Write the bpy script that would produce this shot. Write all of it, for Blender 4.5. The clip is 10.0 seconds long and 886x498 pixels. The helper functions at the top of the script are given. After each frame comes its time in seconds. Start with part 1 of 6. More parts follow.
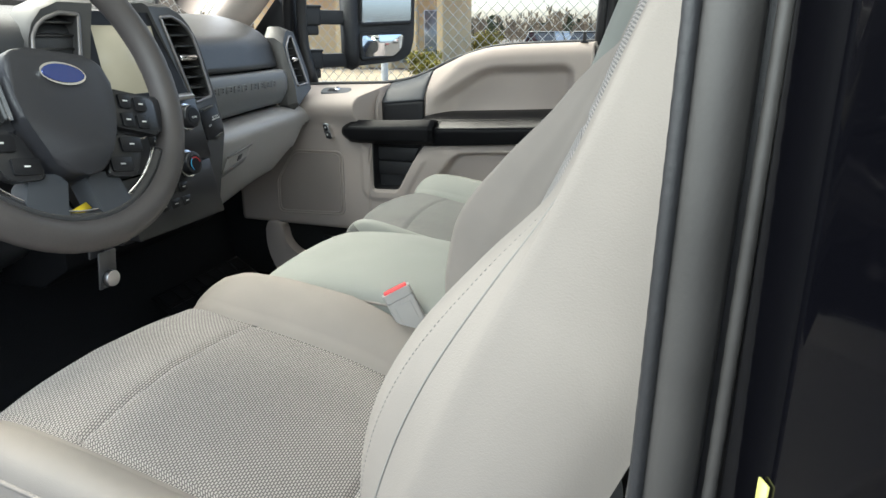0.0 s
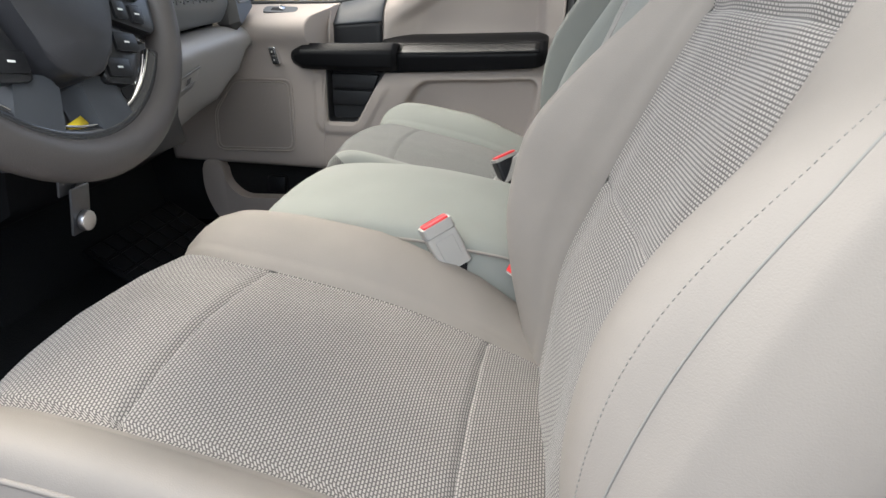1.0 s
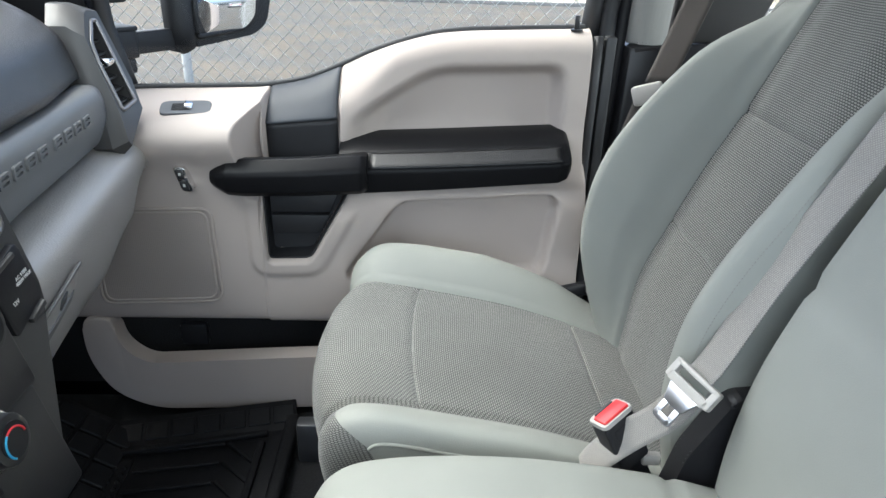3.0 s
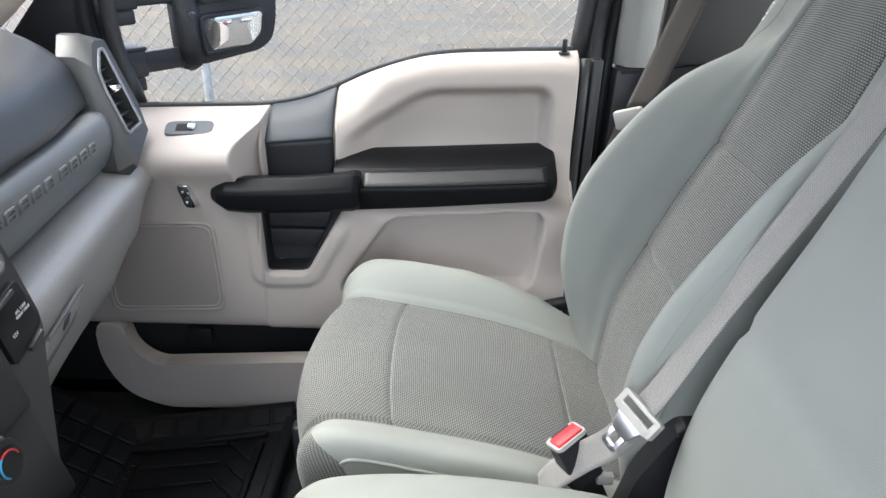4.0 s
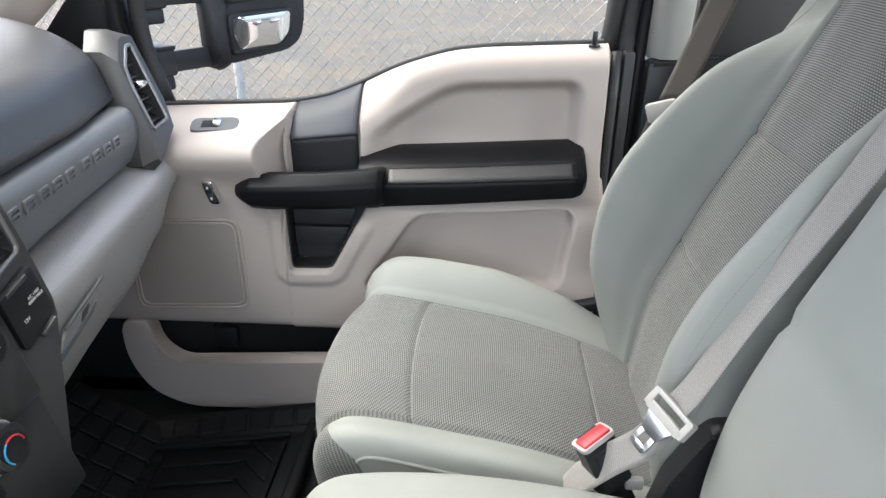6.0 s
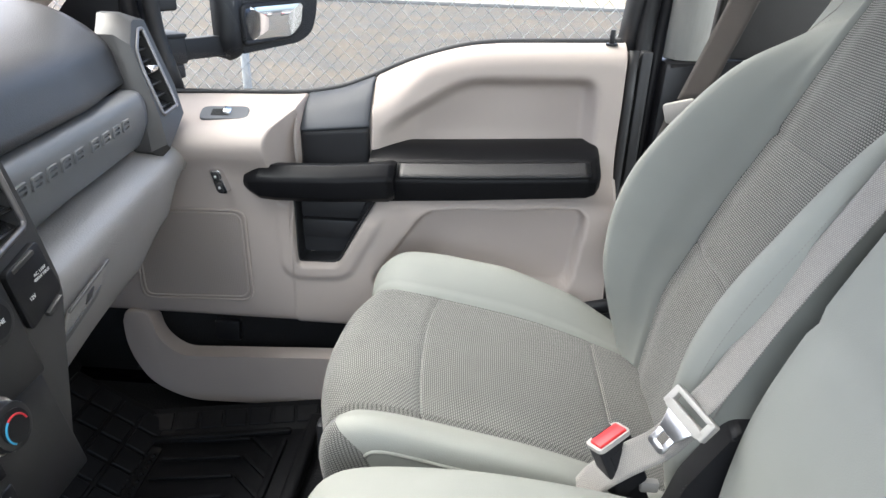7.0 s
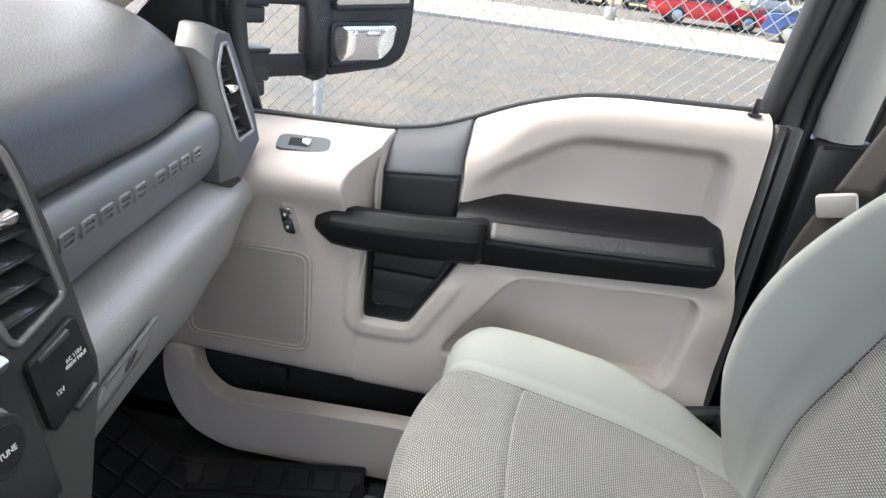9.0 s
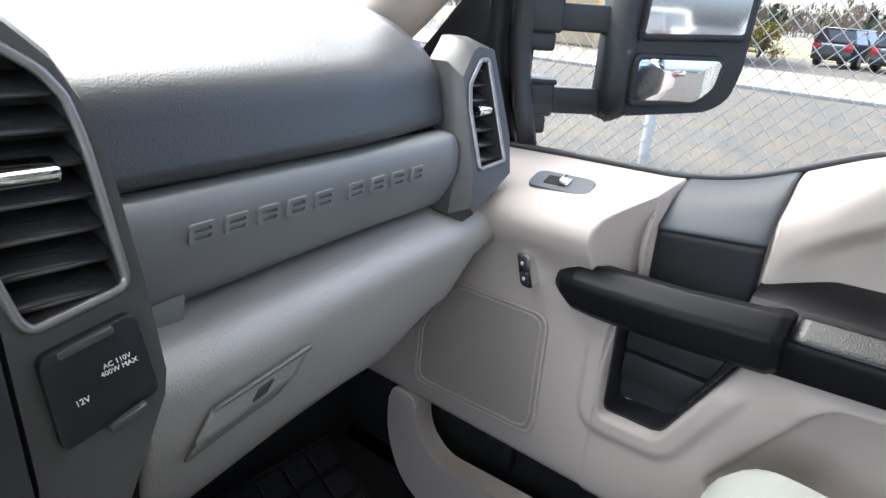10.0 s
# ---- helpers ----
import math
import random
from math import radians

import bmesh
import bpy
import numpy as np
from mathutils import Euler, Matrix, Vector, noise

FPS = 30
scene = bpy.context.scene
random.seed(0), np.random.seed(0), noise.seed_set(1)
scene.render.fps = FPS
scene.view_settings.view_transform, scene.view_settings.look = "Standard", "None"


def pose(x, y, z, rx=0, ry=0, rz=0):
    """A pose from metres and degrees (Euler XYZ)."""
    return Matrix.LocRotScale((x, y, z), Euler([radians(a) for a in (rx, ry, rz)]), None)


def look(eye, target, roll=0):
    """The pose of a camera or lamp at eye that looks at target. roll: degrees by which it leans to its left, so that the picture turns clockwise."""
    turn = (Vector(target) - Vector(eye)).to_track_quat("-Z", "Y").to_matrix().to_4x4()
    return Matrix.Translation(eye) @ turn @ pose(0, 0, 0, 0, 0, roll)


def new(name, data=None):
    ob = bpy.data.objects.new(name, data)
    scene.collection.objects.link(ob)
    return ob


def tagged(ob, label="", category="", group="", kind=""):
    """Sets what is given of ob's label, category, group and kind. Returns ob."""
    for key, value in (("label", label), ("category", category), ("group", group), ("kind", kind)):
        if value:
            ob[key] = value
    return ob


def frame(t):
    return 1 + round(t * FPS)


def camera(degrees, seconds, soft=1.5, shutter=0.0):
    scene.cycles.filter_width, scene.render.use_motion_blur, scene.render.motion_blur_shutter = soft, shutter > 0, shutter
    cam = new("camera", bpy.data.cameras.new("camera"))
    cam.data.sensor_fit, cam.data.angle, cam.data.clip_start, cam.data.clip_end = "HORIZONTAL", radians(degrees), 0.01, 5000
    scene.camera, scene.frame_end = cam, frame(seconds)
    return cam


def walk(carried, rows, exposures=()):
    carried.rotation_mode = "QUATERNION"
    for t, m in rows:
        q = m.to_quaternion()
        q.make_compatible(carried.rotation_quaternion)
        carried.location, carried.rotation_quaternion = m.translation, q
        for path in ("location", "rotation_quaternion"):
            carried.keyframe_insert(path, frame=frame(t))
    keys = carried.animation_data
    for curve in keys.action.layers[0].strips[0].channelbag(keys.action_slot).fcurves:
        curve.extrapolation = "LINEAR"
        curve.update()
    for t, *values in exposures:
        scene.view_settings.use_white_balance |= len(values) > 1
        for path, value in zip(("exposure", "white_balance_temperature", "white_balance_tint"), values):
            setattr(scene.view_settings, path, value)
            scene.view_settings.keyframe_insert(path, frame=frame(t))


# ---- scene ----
cam = camera(67.5, 10.0)
PATH = [
    (0, (0.293, -1.013, 0.816), (-0.32, 0.789, 0.202), 0.0),
    (0.5, (0.165, -0.956, 0.76), (-0.372, 0.84, 0.065), 0.5),
    (1, (0.067, -0.962, 0.753), (-0.219, 0.864, -0.01), 1.4),
    (1.5, (0.0, -0.928, 0.755), (-0.091, 0.905, -0.039), 1.8),
    (2, (-0.07, -0.714, 0.727), (-0.084, 1.119, -0.075), 1.7),
    (2.5, (-0.228, -0.42, 0.82), (-0.166, 1.413, 0.022), 1.5),
    (3, (-0.235, -0.404, 0.951), (-0.159, 1.402, 0.095), 1.8),
    (4.5, (-0.14, -0.436, 1.031), (-0.202, 1.348, 0.13), 0.7),
    (5, (-0.147, -0.425, 1.016), (-0.241, 1.361, 0.121), -0.0),
    (5.5, (-0.152, -0.422, 1.011), (-0.253, 1.368, 0.125), -0.1),
    (6.8, (-0.143, -0.396, 0.966), (-0.255, 1.41, 0.115), 1.3),
    (7, (-0.171, -0.405, 0.967), (-0.273, 1.402, 0.116), 1.9),
    (7.5, (-0.245, -0.396, 0.985), (-0.318, 1.413, 0.135), 3.2),
    (8, (-0.272, -0.405, 1.012), (-0.348, 1.407, 0.168), 4.3),
    (8.5, (-0.257, -0.388, 1.002), (-0.356, 1.425, 0.162), 5.6),
    (9, (-0.276, -0.239, 0.978), (-0.493, 1.573, 0.159), 7.3),
    (9.2, (-0.280, -0.171, 0.969), (-0.672, 1.627, 0.185), 7.3),
    (9.5, (-0.278, -0.076, 0.926), (-1.001, 1.627, 0.167), 6.6),
    (10, (-0.225, -0.008, 0.884), (-1.383, 1.462, 0.177), 4.8),
]
EXPOSURE = [
    (0, 2.55, 6400, -2),
    (0.5, 2.55, 6500, 4),
    (1.5, 2.55, 6500, 4),
    (2.5, 2.65, 5900, -1),
    (3.5, 2.98, 6000, 3),
    (5, 3.0, 6150, 4),
    (8, 3.05, 6200, 5),
    (9, 3.15, 6200, 5),
    (10, 3.1, 6000, 4),
]
walk(cam, [(t, look(eye, target, roll)) for t, eye, target, roll in PATH], EXPOSURE)

# ---- light ----
world = bpy.data.worlds.new("overcast_sky")
scene.world = world
world.use_nodes = True
wn = world.node_tree.nodes
sky = wn.new("ShaderNodeTexSky")
sky.sky_type = "NISHITA"
sky.sun_disc = False
sky.sun_elevation, sky.sun_rotation = radians(57), radians(301)
sky.air_density, sky.dust_density, sky.ozone_density = 0.45, 4.8, 0.8
wn["Background"].inputs["Strength"].default_value = 0.12
world.node_tree.links.new(sky.outputs["Color"], wn["Background"].inputs["Color"])
sun = new("sun", bpy.data.lights.new("sun", "SUN"))
sun.data.energy, sun.data.angle, sun.data.color = 0.5, radians(40), (1.0, 0.97, 0.93)
sun.matrix_world = look((-5, -3, 9), (0, 0, 0))


def opening_light(name, at, aim, wide, high, watts):
    """An area lamp added in one of the cab's openings, to fill out the sky light."""
    la = bpy.data.lights.new(name, "AREA")
    la.shape, la.size, la.size_y, la.energy, la.color = "RECTANGLE", wide, high, watts, (0.965, 0.985, 1.0)
    ob = new(name, la)
    ob.matrix_world = look(at, aim)
    return ob


# added fill lamps: they brighten the seats and the dash face
opening_light("doorway_sky_light", (-0.15, -1.02, 1.06), (-0.10, 0.4, 0.70), 1.0, 0.56, 1.85)
opening_light("rear_window_sky_light", (1.64, 0.0, 1.02), (-0.6, 0.0, 0.80), 1.4, 0.36, 6.0)
opening_light("rear_side_sky_light", (0.98, -0.90, 1.08), (-0.5, 0.2, 0.75), 0.9, 0.42, 2.5)


# ---- materials ----
def material(name, color, rough=0.6, metal=0.0, grain=0.0, grain_size=0.002, stain=0.12, stain_size=0.25,
             coat=0.0, dark=None, spec=0.5):
    """A principled surface: colour that drifts over stain_size, and relief of grain_size (metres)."""
    m = bpy.data.materials.new(name)
    m.use_nodes = True
    n, ln = m.node_tree.nodes, m.node_tree.links
    b = n["Principled BSDF"]
    b.inputs["Roughness"].default_value = rough
    b.inputs["Metallic"].default_value = metal
    b.inputs["Coat Weight"].default_value = coat
    b.inputs["Specular IOR Level"].default_value = spec
    co = n.new("ShaderNodeTexCoord")
    t1 = n.new("ShaderNodeTexNoise")
    t1.inputs["Scale"].default_value = 1.0 / stain_size
    t1.inputs["Detail"].default_value = 6
    ln.new(co.outputs["Object"], t1.inputs["Vector"])
    mix = n.new("ShaderNodeMix")
    mix.data_type = "RGBA"
    c2 = dark or tuple(c * (1 - stain) for c in color)
    mix.inputs["A"].default_value = (*c2, 1)
    mix.inputs["B"].default_value = (*color, 1)
    ramp = n.new("ShaderNodeMapRange")
    ramp.inputs["From Min"].default_value, ramp.inputs["From Max"].default_value = 0.35, 0.62
    ln.new(t1.outputs["Fac"], ramp.inputs["Value"])
    ln.new(ramp.outputs["Result"], mix.inputs["Factor"])
    ln.new(mix.outputs["Result"], b.inputs["Base Color"])
    rr = n.new("ShaderNodeMapRange")
    rr.inputs["To Min"].default_value, rr.inputs["To Max"].default_value = max(0.02, rough - 0.06), min(1, rough + 0.06)
    ln.new(t1.outputs["Fac"], rr.inputs["Value"])
    ln.new(rr.outputs["Result"], b.inputs["Roughness"])
    if grain:
        t2 = n.new("ShaderNodeTexNoise")
        t2.inputs["Scale"].default_value = 1.0 / grain_size
        t2.inputs["Detail"].default_value = 3
        ln.new(co.outputs["Object"], t2.inputs["Vector"])
        bump = n.new("ShaderNodeBump")
        bump.inputs["Strength"].default_value = grain
        bump.inputs["Distance"].default_value = grain_size * 0.4
        ln.new(t2.outputs["Fac"], bump.inputs["Height"])
        ln.new(bump.outputs["Normal"], b.inputs["Normal"])
    return m


def weave_material(name, light, dark, w, h, bump_d):
    """Woven cloth: staggered threads on the UV map, which is in metres."""
    m = bpy.data.materials.new(name)
    m.use_nodes = True
    n, ln = m.node_tree.nodes, m.node_tree.links
    b = n["Principled BSDF"]
    b.inputs["Roughness"].default_value = 0.9
    b.inputs["Sheen Weight"].default_value = 0.15
    co = n.new("ShaderNodeTexCoord")
    br = n.new("ShaderNodeTexBrick")
    br.inputs["Scale"].default_value = 1.0
    br.inputs["Brick Width"].default_value = w
    br.inputs["Row Height"].default_value = h
    br.inputs["Mortar Size"].default_value = h * 0.31
    br.inputs["Mortar Smooth"].default_value = 0.6
    br.inputs["Color1"].default_value = (*light, 1)
    br.inputs["Color2"].default_value = (*tuple(c * 0.9 for c in light), 1)
    br.inputs["Mortar"].default_value = (*dark, 1)
    ln.new(co.outputs["UV"], br.inputs["Vector"])
    ns = n.new("ShaderNodeTexNoise")
    ns.inputs["Scale"].default_value = 5.0
    ns.inputs["Detail"].default_value = 5
    ln.new(co.outputs["Object"], ns.inputs["Vector"])
    mr = n.new("ShaderNodeMapRange")
    mr.inputs["From Min"].default_value, mr.inputs["From Max"].default_value = 0.3, 0.7
    mr.inputs["To Min"].default_value, mr.inputs["To Max"].default_value = 0.88, 1.06
    ln.new(ns.outputs["Fac"], mr.inputs["Value"])
    mul = n.new("ShaderNodeMix")
    mul.data_type, mul.blend_type = "RGBA", "MULTIPLY"
    mul.inputs["Factor"].default_value = 1.0
    ln.new(br.outputs["Color"], mul.inputs["A"])
    ln.new(mr.outputs["Result"], mul.inputs["B"])
    ln.new(mul.outputs["Result"], b.inputs["Base Color"])
    bump = n.new("ShaderNodeBump")
    bump.invert = True
    bump.inputs["Strength"].default_value = 0.5
    bump.inputs["Distance"].default_value = bump_d
    ln.new(br.outputs["Fac"], bump.inputs["Height"])
    ln.new(bump.outputs["Normal"], b.inputs["Normal"])
    return m


def glass_material(name, tint=(0.95, 0.98, 0.97)):
    m = bpy.data.materials.new(name)
    m.use_nodes = True
    n, ln = m.node_tree.nodes, m.node_tree.links
    n.remove(n["Principled BSDF"])
    out = n["Material Output"]
    tr, gl, fr, mix = (n.new("ShaderNodeBsdfTransparent"), n.new("ShaderNodeBsdfGlossy"), n.new("ShaderNodeFresnel"),
                       n.new("ShaderNodeMixShader"))
    tr.inputs["Color"].default_value = (*tint, 1)
    gl.inputs["Roughness"].default_value = 0.02
    fr.inputs["IOR"].default_value = 1.45
    ln.new(fr.outputs["Fac"], mix.inputs["Fac"])
    ln.new(tr.outputs["BSDF"], mix.inputs[1])
    ln.new(gl.outputs["BSDF"], mix.inputs[2])
    ln.new(mix.outputs["Shader"], out.inputs["Surface"])
    return m


def glow_material(name, color, strength):
    m = material(name, tuple(c * 0.3 for c in color), 0.3)
    b = m.node_tree.nodes["Principled BSDF"]
    b.inputs["Emission Color"].default_value = (*color, 1)
    b.inputs["Emission Strength"].default_value = strength
    return m


# the WARM cloth and weave are redder than the passenger's, the weave also paler
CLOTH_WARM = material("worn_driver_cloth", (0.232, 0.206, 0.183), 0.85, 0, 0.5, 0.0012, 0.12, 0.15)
CLOTH = material("grey_seat_cloth", (0.208, 0.213, 0.195), 0.85, 0, 0.5, 0.0012, 0.10, 0.18)
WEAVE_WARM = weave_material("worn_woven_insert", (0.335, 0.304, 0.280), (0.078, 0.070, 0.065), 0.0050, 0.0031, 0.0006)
WEAVE = weave_material("woven_insert", (0.196, 0.194, 0.178), (0.030, 0.030, 0.028), 0.0050, 0.0031, 0.0006)
BEIGE = material("beige_door_plastic", (0.415, 0.362, 0.328), 0.66, 0, 0.35, 0.0010, 0.06, 0.4, spec=0.12)
BEIGE_SOFT = material("perforated_speaker_cover", (0.32, 0.277, 0.252), 0.7, 0, 0.2, 0.001, 0.05, 0.4)
def perforate(m, pitch):
    """Adds a fine grid of holes to a surface's relief."""
    n, ln = m.node_tree.nodes, m.node_tree.links
    vo = n.new("ShaderNodeTexVoronoi")
    vo.inputs["Scale"].default_value = 1.0 / pitch
    vo.inputs["Randomness"].default_value = 0.15
    co = n.new("ShaderNodeTexCoord")
    ln.new(co.outputs["Object"], vo.inputs["Vector"])
    bp = n.new("ShaderNodeBump")
    bp.inputs["Strength"].default_value, bp.inputs["Distance"].default_value = 0.6, pitch * 0.4
    ln.new(vo.outputs["Distance"], bp.inputs["Height"])
    ln.new(bp.outputs["Normal"], n["Principled BSDF"].inputs["Normal"])


perforate(BEIGE_SOFT, 0.0035)
BLACK = material("black_moulded_plastic", (0.016, 0.016, 0.018), 0.36, 0, 0.3, 0.0012, 0.2, 0.2, spec=0.25)
BLACK_GRAIN = material("black_grained_vinyl", (0.012, 0.012, 0.013), 0.30, 0, 0.8, 0.0022, 0.2, 0.1, spec=0.3)
SLATE = material("charcoal_dash_vinyl", (0.046, 0.047, 0.050), 0.37, 0, 0.6, 0.0020, 0.10, 0.3, spec=0.4)
SLATE_SMOOTH = material("charcoal_dash_plastic", (0.165, 0.167, 0.170), 0.40, 0, 0.3, 0.0012, 0.08, 0.3, spec=0.35)
SHELF_GREY = material("warm_grey_dash_plastic", (0.345, 0.328, 0.310), 0.30, 0, 0.9, 0.0022, 0.06, 0.3, spec=0.7)
BEZEL = material("satin_pewter_plastic", (0.052, 0.050, 0.049), 0.42, 0.1, 0.15, 0.001, 0.06, 0.2)
RING = material("satin_silver_ring", (0.26, 0.245, 0.24), 0.36, 0.7)
SLAT = material("glossy_black_slat", (0.035, 0.035, 0.038), 0.22, 0, 0, 0.001, 0.2, 0.1, coat=0.6)
STRAP_VINYL = material("charcoal_strap_vinyl", (0.060, 0.064, 0.072), 0.48, 0, 0.3, 0.0012, 0.1, 0.2, spec=0.15)
MATT_BLACK = material("matt_black_plastic", (0.021, 0.021, 0.023), 0.5, 0, 0.06, 0.0025, 0.2, 0.2, spec=0.25)
ARM_BLACK = material("armrest_black_plastic", (0.008, 0.008, 0.009), 0.40, 0, 0.25, 0.0012, 0.2, 0.2, spec=0.09)
SOFT_BLACK = material("soft_black_plastic", (0.009, 0.009, 0.010), 0.62, 0, 0.2, 0.0012, 0.2, 0.2, spec=0.1)
CHROME = material("chrome", (0.8, 0.8, 0.8), 0.12, 1.0)
STEEL = material("brushed_steel", (0.6, 0.6, 0.62), 0.32, 1.0)
RUBBER = material("black_rubber", (0.022, 0.022, 0.024), 0.55, 0, 0.3, 0.002, 0.3, 0.1)
GREY_RUBBER = material("weathered_rubber_seal", (0.046, 0.043, 0.041), 0.6, 0, 0.15, 0.002, 0.3, 0.08)
PAINT = material("black_gloss_paint", (0.002, 0.002, 0.003), 0.04, 0, 0, 0.001, 0.1, 0.3, spec=0.13)
CARPET = material("dark_carpet", (0.009, 0.009, 0.010), 0.95, 0, 1.0, 0.004, 0.3, 0.1)
MAT = material("floor_mat_rubber", (0.008, 0.008, 0.009), 0.50, 0, 0.3, 0.003, 0.3, 0.12, spec=0.18)
HEADLINER = material("beige_headliner", (0.60, 0.57, 0.52), 0.9, 0, 0.4, 0.002, 0.05, 0.4)
WEBBING = weave_material("grey_belt_webbing", (0.29, 0.272, 0.252), (0.15, 0.141, 0.131), 0.0030, 0.0016, 0.0003)
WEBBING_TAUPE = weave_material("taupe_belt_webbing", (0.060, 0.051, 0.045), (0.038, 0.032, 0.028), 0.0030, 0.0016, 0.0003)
BUCKLE_GREY = material("grey_buckle_plastic", (0.36, 0.342, 0.318), 0.5)
RED = material("red_buckle_button", (0.65, 0.03, 0.035), 0.35)
GLASS = glass_material("clear_glass")
MIRROR = material("mirror_glass", (0.9, 0.92, 0.93), 0.015, 1.0, stain=0.0)
ASPHALT = material("grey_asphalt", (0.068, 0.063, 0.057), 0.9, 0, 0.8, 0.012, 0, 0.9, dark=(0.088, 0.071, 0.052))
DRY_GRASS = material("dry_verge", (0.26, 0.205, 0.10), 0.95, 0, 0.8, 0.03, 0.35, 1.2)
CONCRETE = material("pale_concrete", (0.34, 0.32, 0.28), 0.85, 0, 0.5, 0.01, 0.15, 0.8)
GALV = material("galvanised_wire", (0.50, 0.50, 0.48), 0.5, 0.2)
WHEEL_BLACK = material("charcoal_wheel_plastic", (0.026, 0.026, 0.030), 0.42, 0, 0.4, 0.0012, 0.1, 0.1)
SEAM = material("seam_thread", (0.20, 0.19, 0.175), 0.8)
RIM_GREY = material("steering_wheel_urethane", (0.070, 0.062, 0.060), 0.5, 0, 0.4, 0.0012, 0.12, 0.1)


# ---- builders ----
def link(name, me, mat, parent=None, label="", smooth=True):
    me.materials.append(mat)
    if smooth:
        me.polygons.foreach_set("use_smooth", [True] * len(me.polygons))
    ob = new(name, me)
    if parent is not None:
        ob.parent = parent
        if parent.type == "EMPTY":
            ob.matrix_parent_inverse = Matrix.Translation(parent.location).inverted()
    if label:
        ob["label"] = label
    return ob


def part(name, bm, mat, parent=None, label="", smooth=True, angle=35):
    """One mesh object from a bmesh, under a thing or a part. Edges sharper than angle stay sharp."""
    bmesh.ops.recalc_face_normals(bm, faces=bm.faces)
    for e in bm.edges:
        if len(e.link_faces) == 2 and e.calc_face_angle(0) > radians(angle):
            e.smooth = False
    me = bpy.data.meshes.new(name)
    bm.to_mesh(me)
    bm.free()
    return link(name, me, mat, parent, label, smooth)


def empty(name, at=(0, 0, 0)):
    ob = new(name)
    ob.location = at
    ob.empty_display_size = 0.05
    return ob


def spline(pts, n):
    """n points evenly along a smooth curve through pts."""
    pts = np.array(pts, float)
    p = np.vstack([2 * pts[0] - pts[1], pts, 2 * pts[-1] - pts[-2]])
    out = []
    for i in range(1, len(p) - 2):
        a, b, c, d = p[i - 1], p[i], p[i + 1], p[i + 2]
        for t in np.linspace(0, 1, 24, endpoint=False):
            out.append(0.5 * (2 * b + (c - a) * t + (2 * a - 5 * b + 4 * c - d) * t * t + (3 * b - a - 3 * c + d) * t ** 3))
    out = np.array(out + [pts[-1]])
    s = np.concatenate([[0], np.cumsum(np.linalg.norm(np.diff(out, axis=0), axis=1))])
    q = np.linspace(0, s[-1], n) if np.isscalar(n) else np.asarray(n) * s[-1]
    return np.stack([np.interp(q, s, out[:, k]) for k in range(out.shape[1])], 1)


def surface(name, points, mat, parent=None, label="", thick=0.0, close_u=False, close_v=False, weld=0.0):
    """A smooth sheet from a grid of points [nu, nv, 3] with its UV map in metres; thick gives it a back."""
    g = np.asarray(points, float)
    nu, nv = g.shape[:2]
    idx = np.arange(nu * nv).reshape(nu, nv)
    iu = np.vstack([idx, idx[:1]]) if close_u else idx
    iv = np.hstack([iu, iu[:, :1]]) if close_v else iu
    f = np.stack([iv[:-1, :-1], iv[1:, :-1], iv[1:, 1:], iv[:-1, 1:]], -1).reshape(-1, 4)
    me = bpy.data.meshes.new(name)
    me.from_pydata(g.reshape(-1, 3).tolist(), [], f.tolist())
    lu = np.concatenate([np.zeros((1, nv)), np.cumsum(np.linalg.norm(np.diff(g, axis=0), axis=2), 0)])
    lv = np.concatenate([np.zeros((nu, 1)), np.cumsum(np.linalg.norm(np.diff(g, axis=1), axis=2), 1)], 1)
    uv = np.stack([lv - lv[:, nv // 2][:, None], lu], -1).reshape(-1, 2)
    layer = me.uv_layers.new(name="UVMap")
    loops = np.empty(len(me.loops), int)
    me.loops.foreach_get("vertex_index", loops)
    layer.data.foreach_set("uv", uv[loops].astype(np.float32).ravel())
    ob = link(name, me, mat, parent, label)
    if thick:
        mod = ob.modifiers.new("thickness", "SOLIDIFY")
        mod.thickness, mod.offset = thick, -1
    return ob


def tube(name, pts, r, mat, parent=None, label="", sides=8, n=None, flat=1.0, closed=False):
    """A round bar along pts."""
    p = spline(pts, n) if n else np.array(pts, float)
    k = len(p)
    tan = np.gradient(p, axis=0)
    if closed:
        tan = np.roll(p, -1, 0) - np.roll(p, 1, 0)
    tan /= np.linalg.norm(tan, axis=1)[:, None]
    ref = np.array([0, 0, 1.0]) if abs(tan[:, 2]).mean() < 0.8 else np.array([0, 1.0, 0])
    a = np.cross(tan, ref)
    a /= np.linalg.norm(a, axis=1)[:, None]
    b = np.cross(tan, a)
    th = np.linspace(0, 2 * np.pi, sides, endpoint=False)
    rr = np.broadcast_to(np.asarray(r, float), (k,))
    g = p[:, None] + rr[:, None, None] * (np.cos(th)[None, :, None] * a[:, None] + flat * np.sin(th)[None, :, None] * b[:, None])
    if not closed:
        g = np.concatenate([p[:1, None].repeat(sides, 1), g, p[-1:, None].repeat(sides, 1)])
    return surface(name, g, mat, parent, label, close_v=True, close_u=closed)


def box_bm(size, at=(0, 0, 0), bevel=0.0, seg=2, rot=None, bm=None):
    bm = bm or bmesh.new()
    m = Matrix.Translation(at) @ (rot if rot is not None else Matrix()) @ Matrix.Diagonal((*size, 1))
    r = bmesh.ops.create_cube(bm, size=1, matrix=m)
    if bevel:
        es = list({e for v in r["verts"] for e in v.link_edges})
        bmesh.ops.bevel(bm, geom=es, offset=bevel, segments=seg, affect="EDGES", profile=0.5)
    return bm


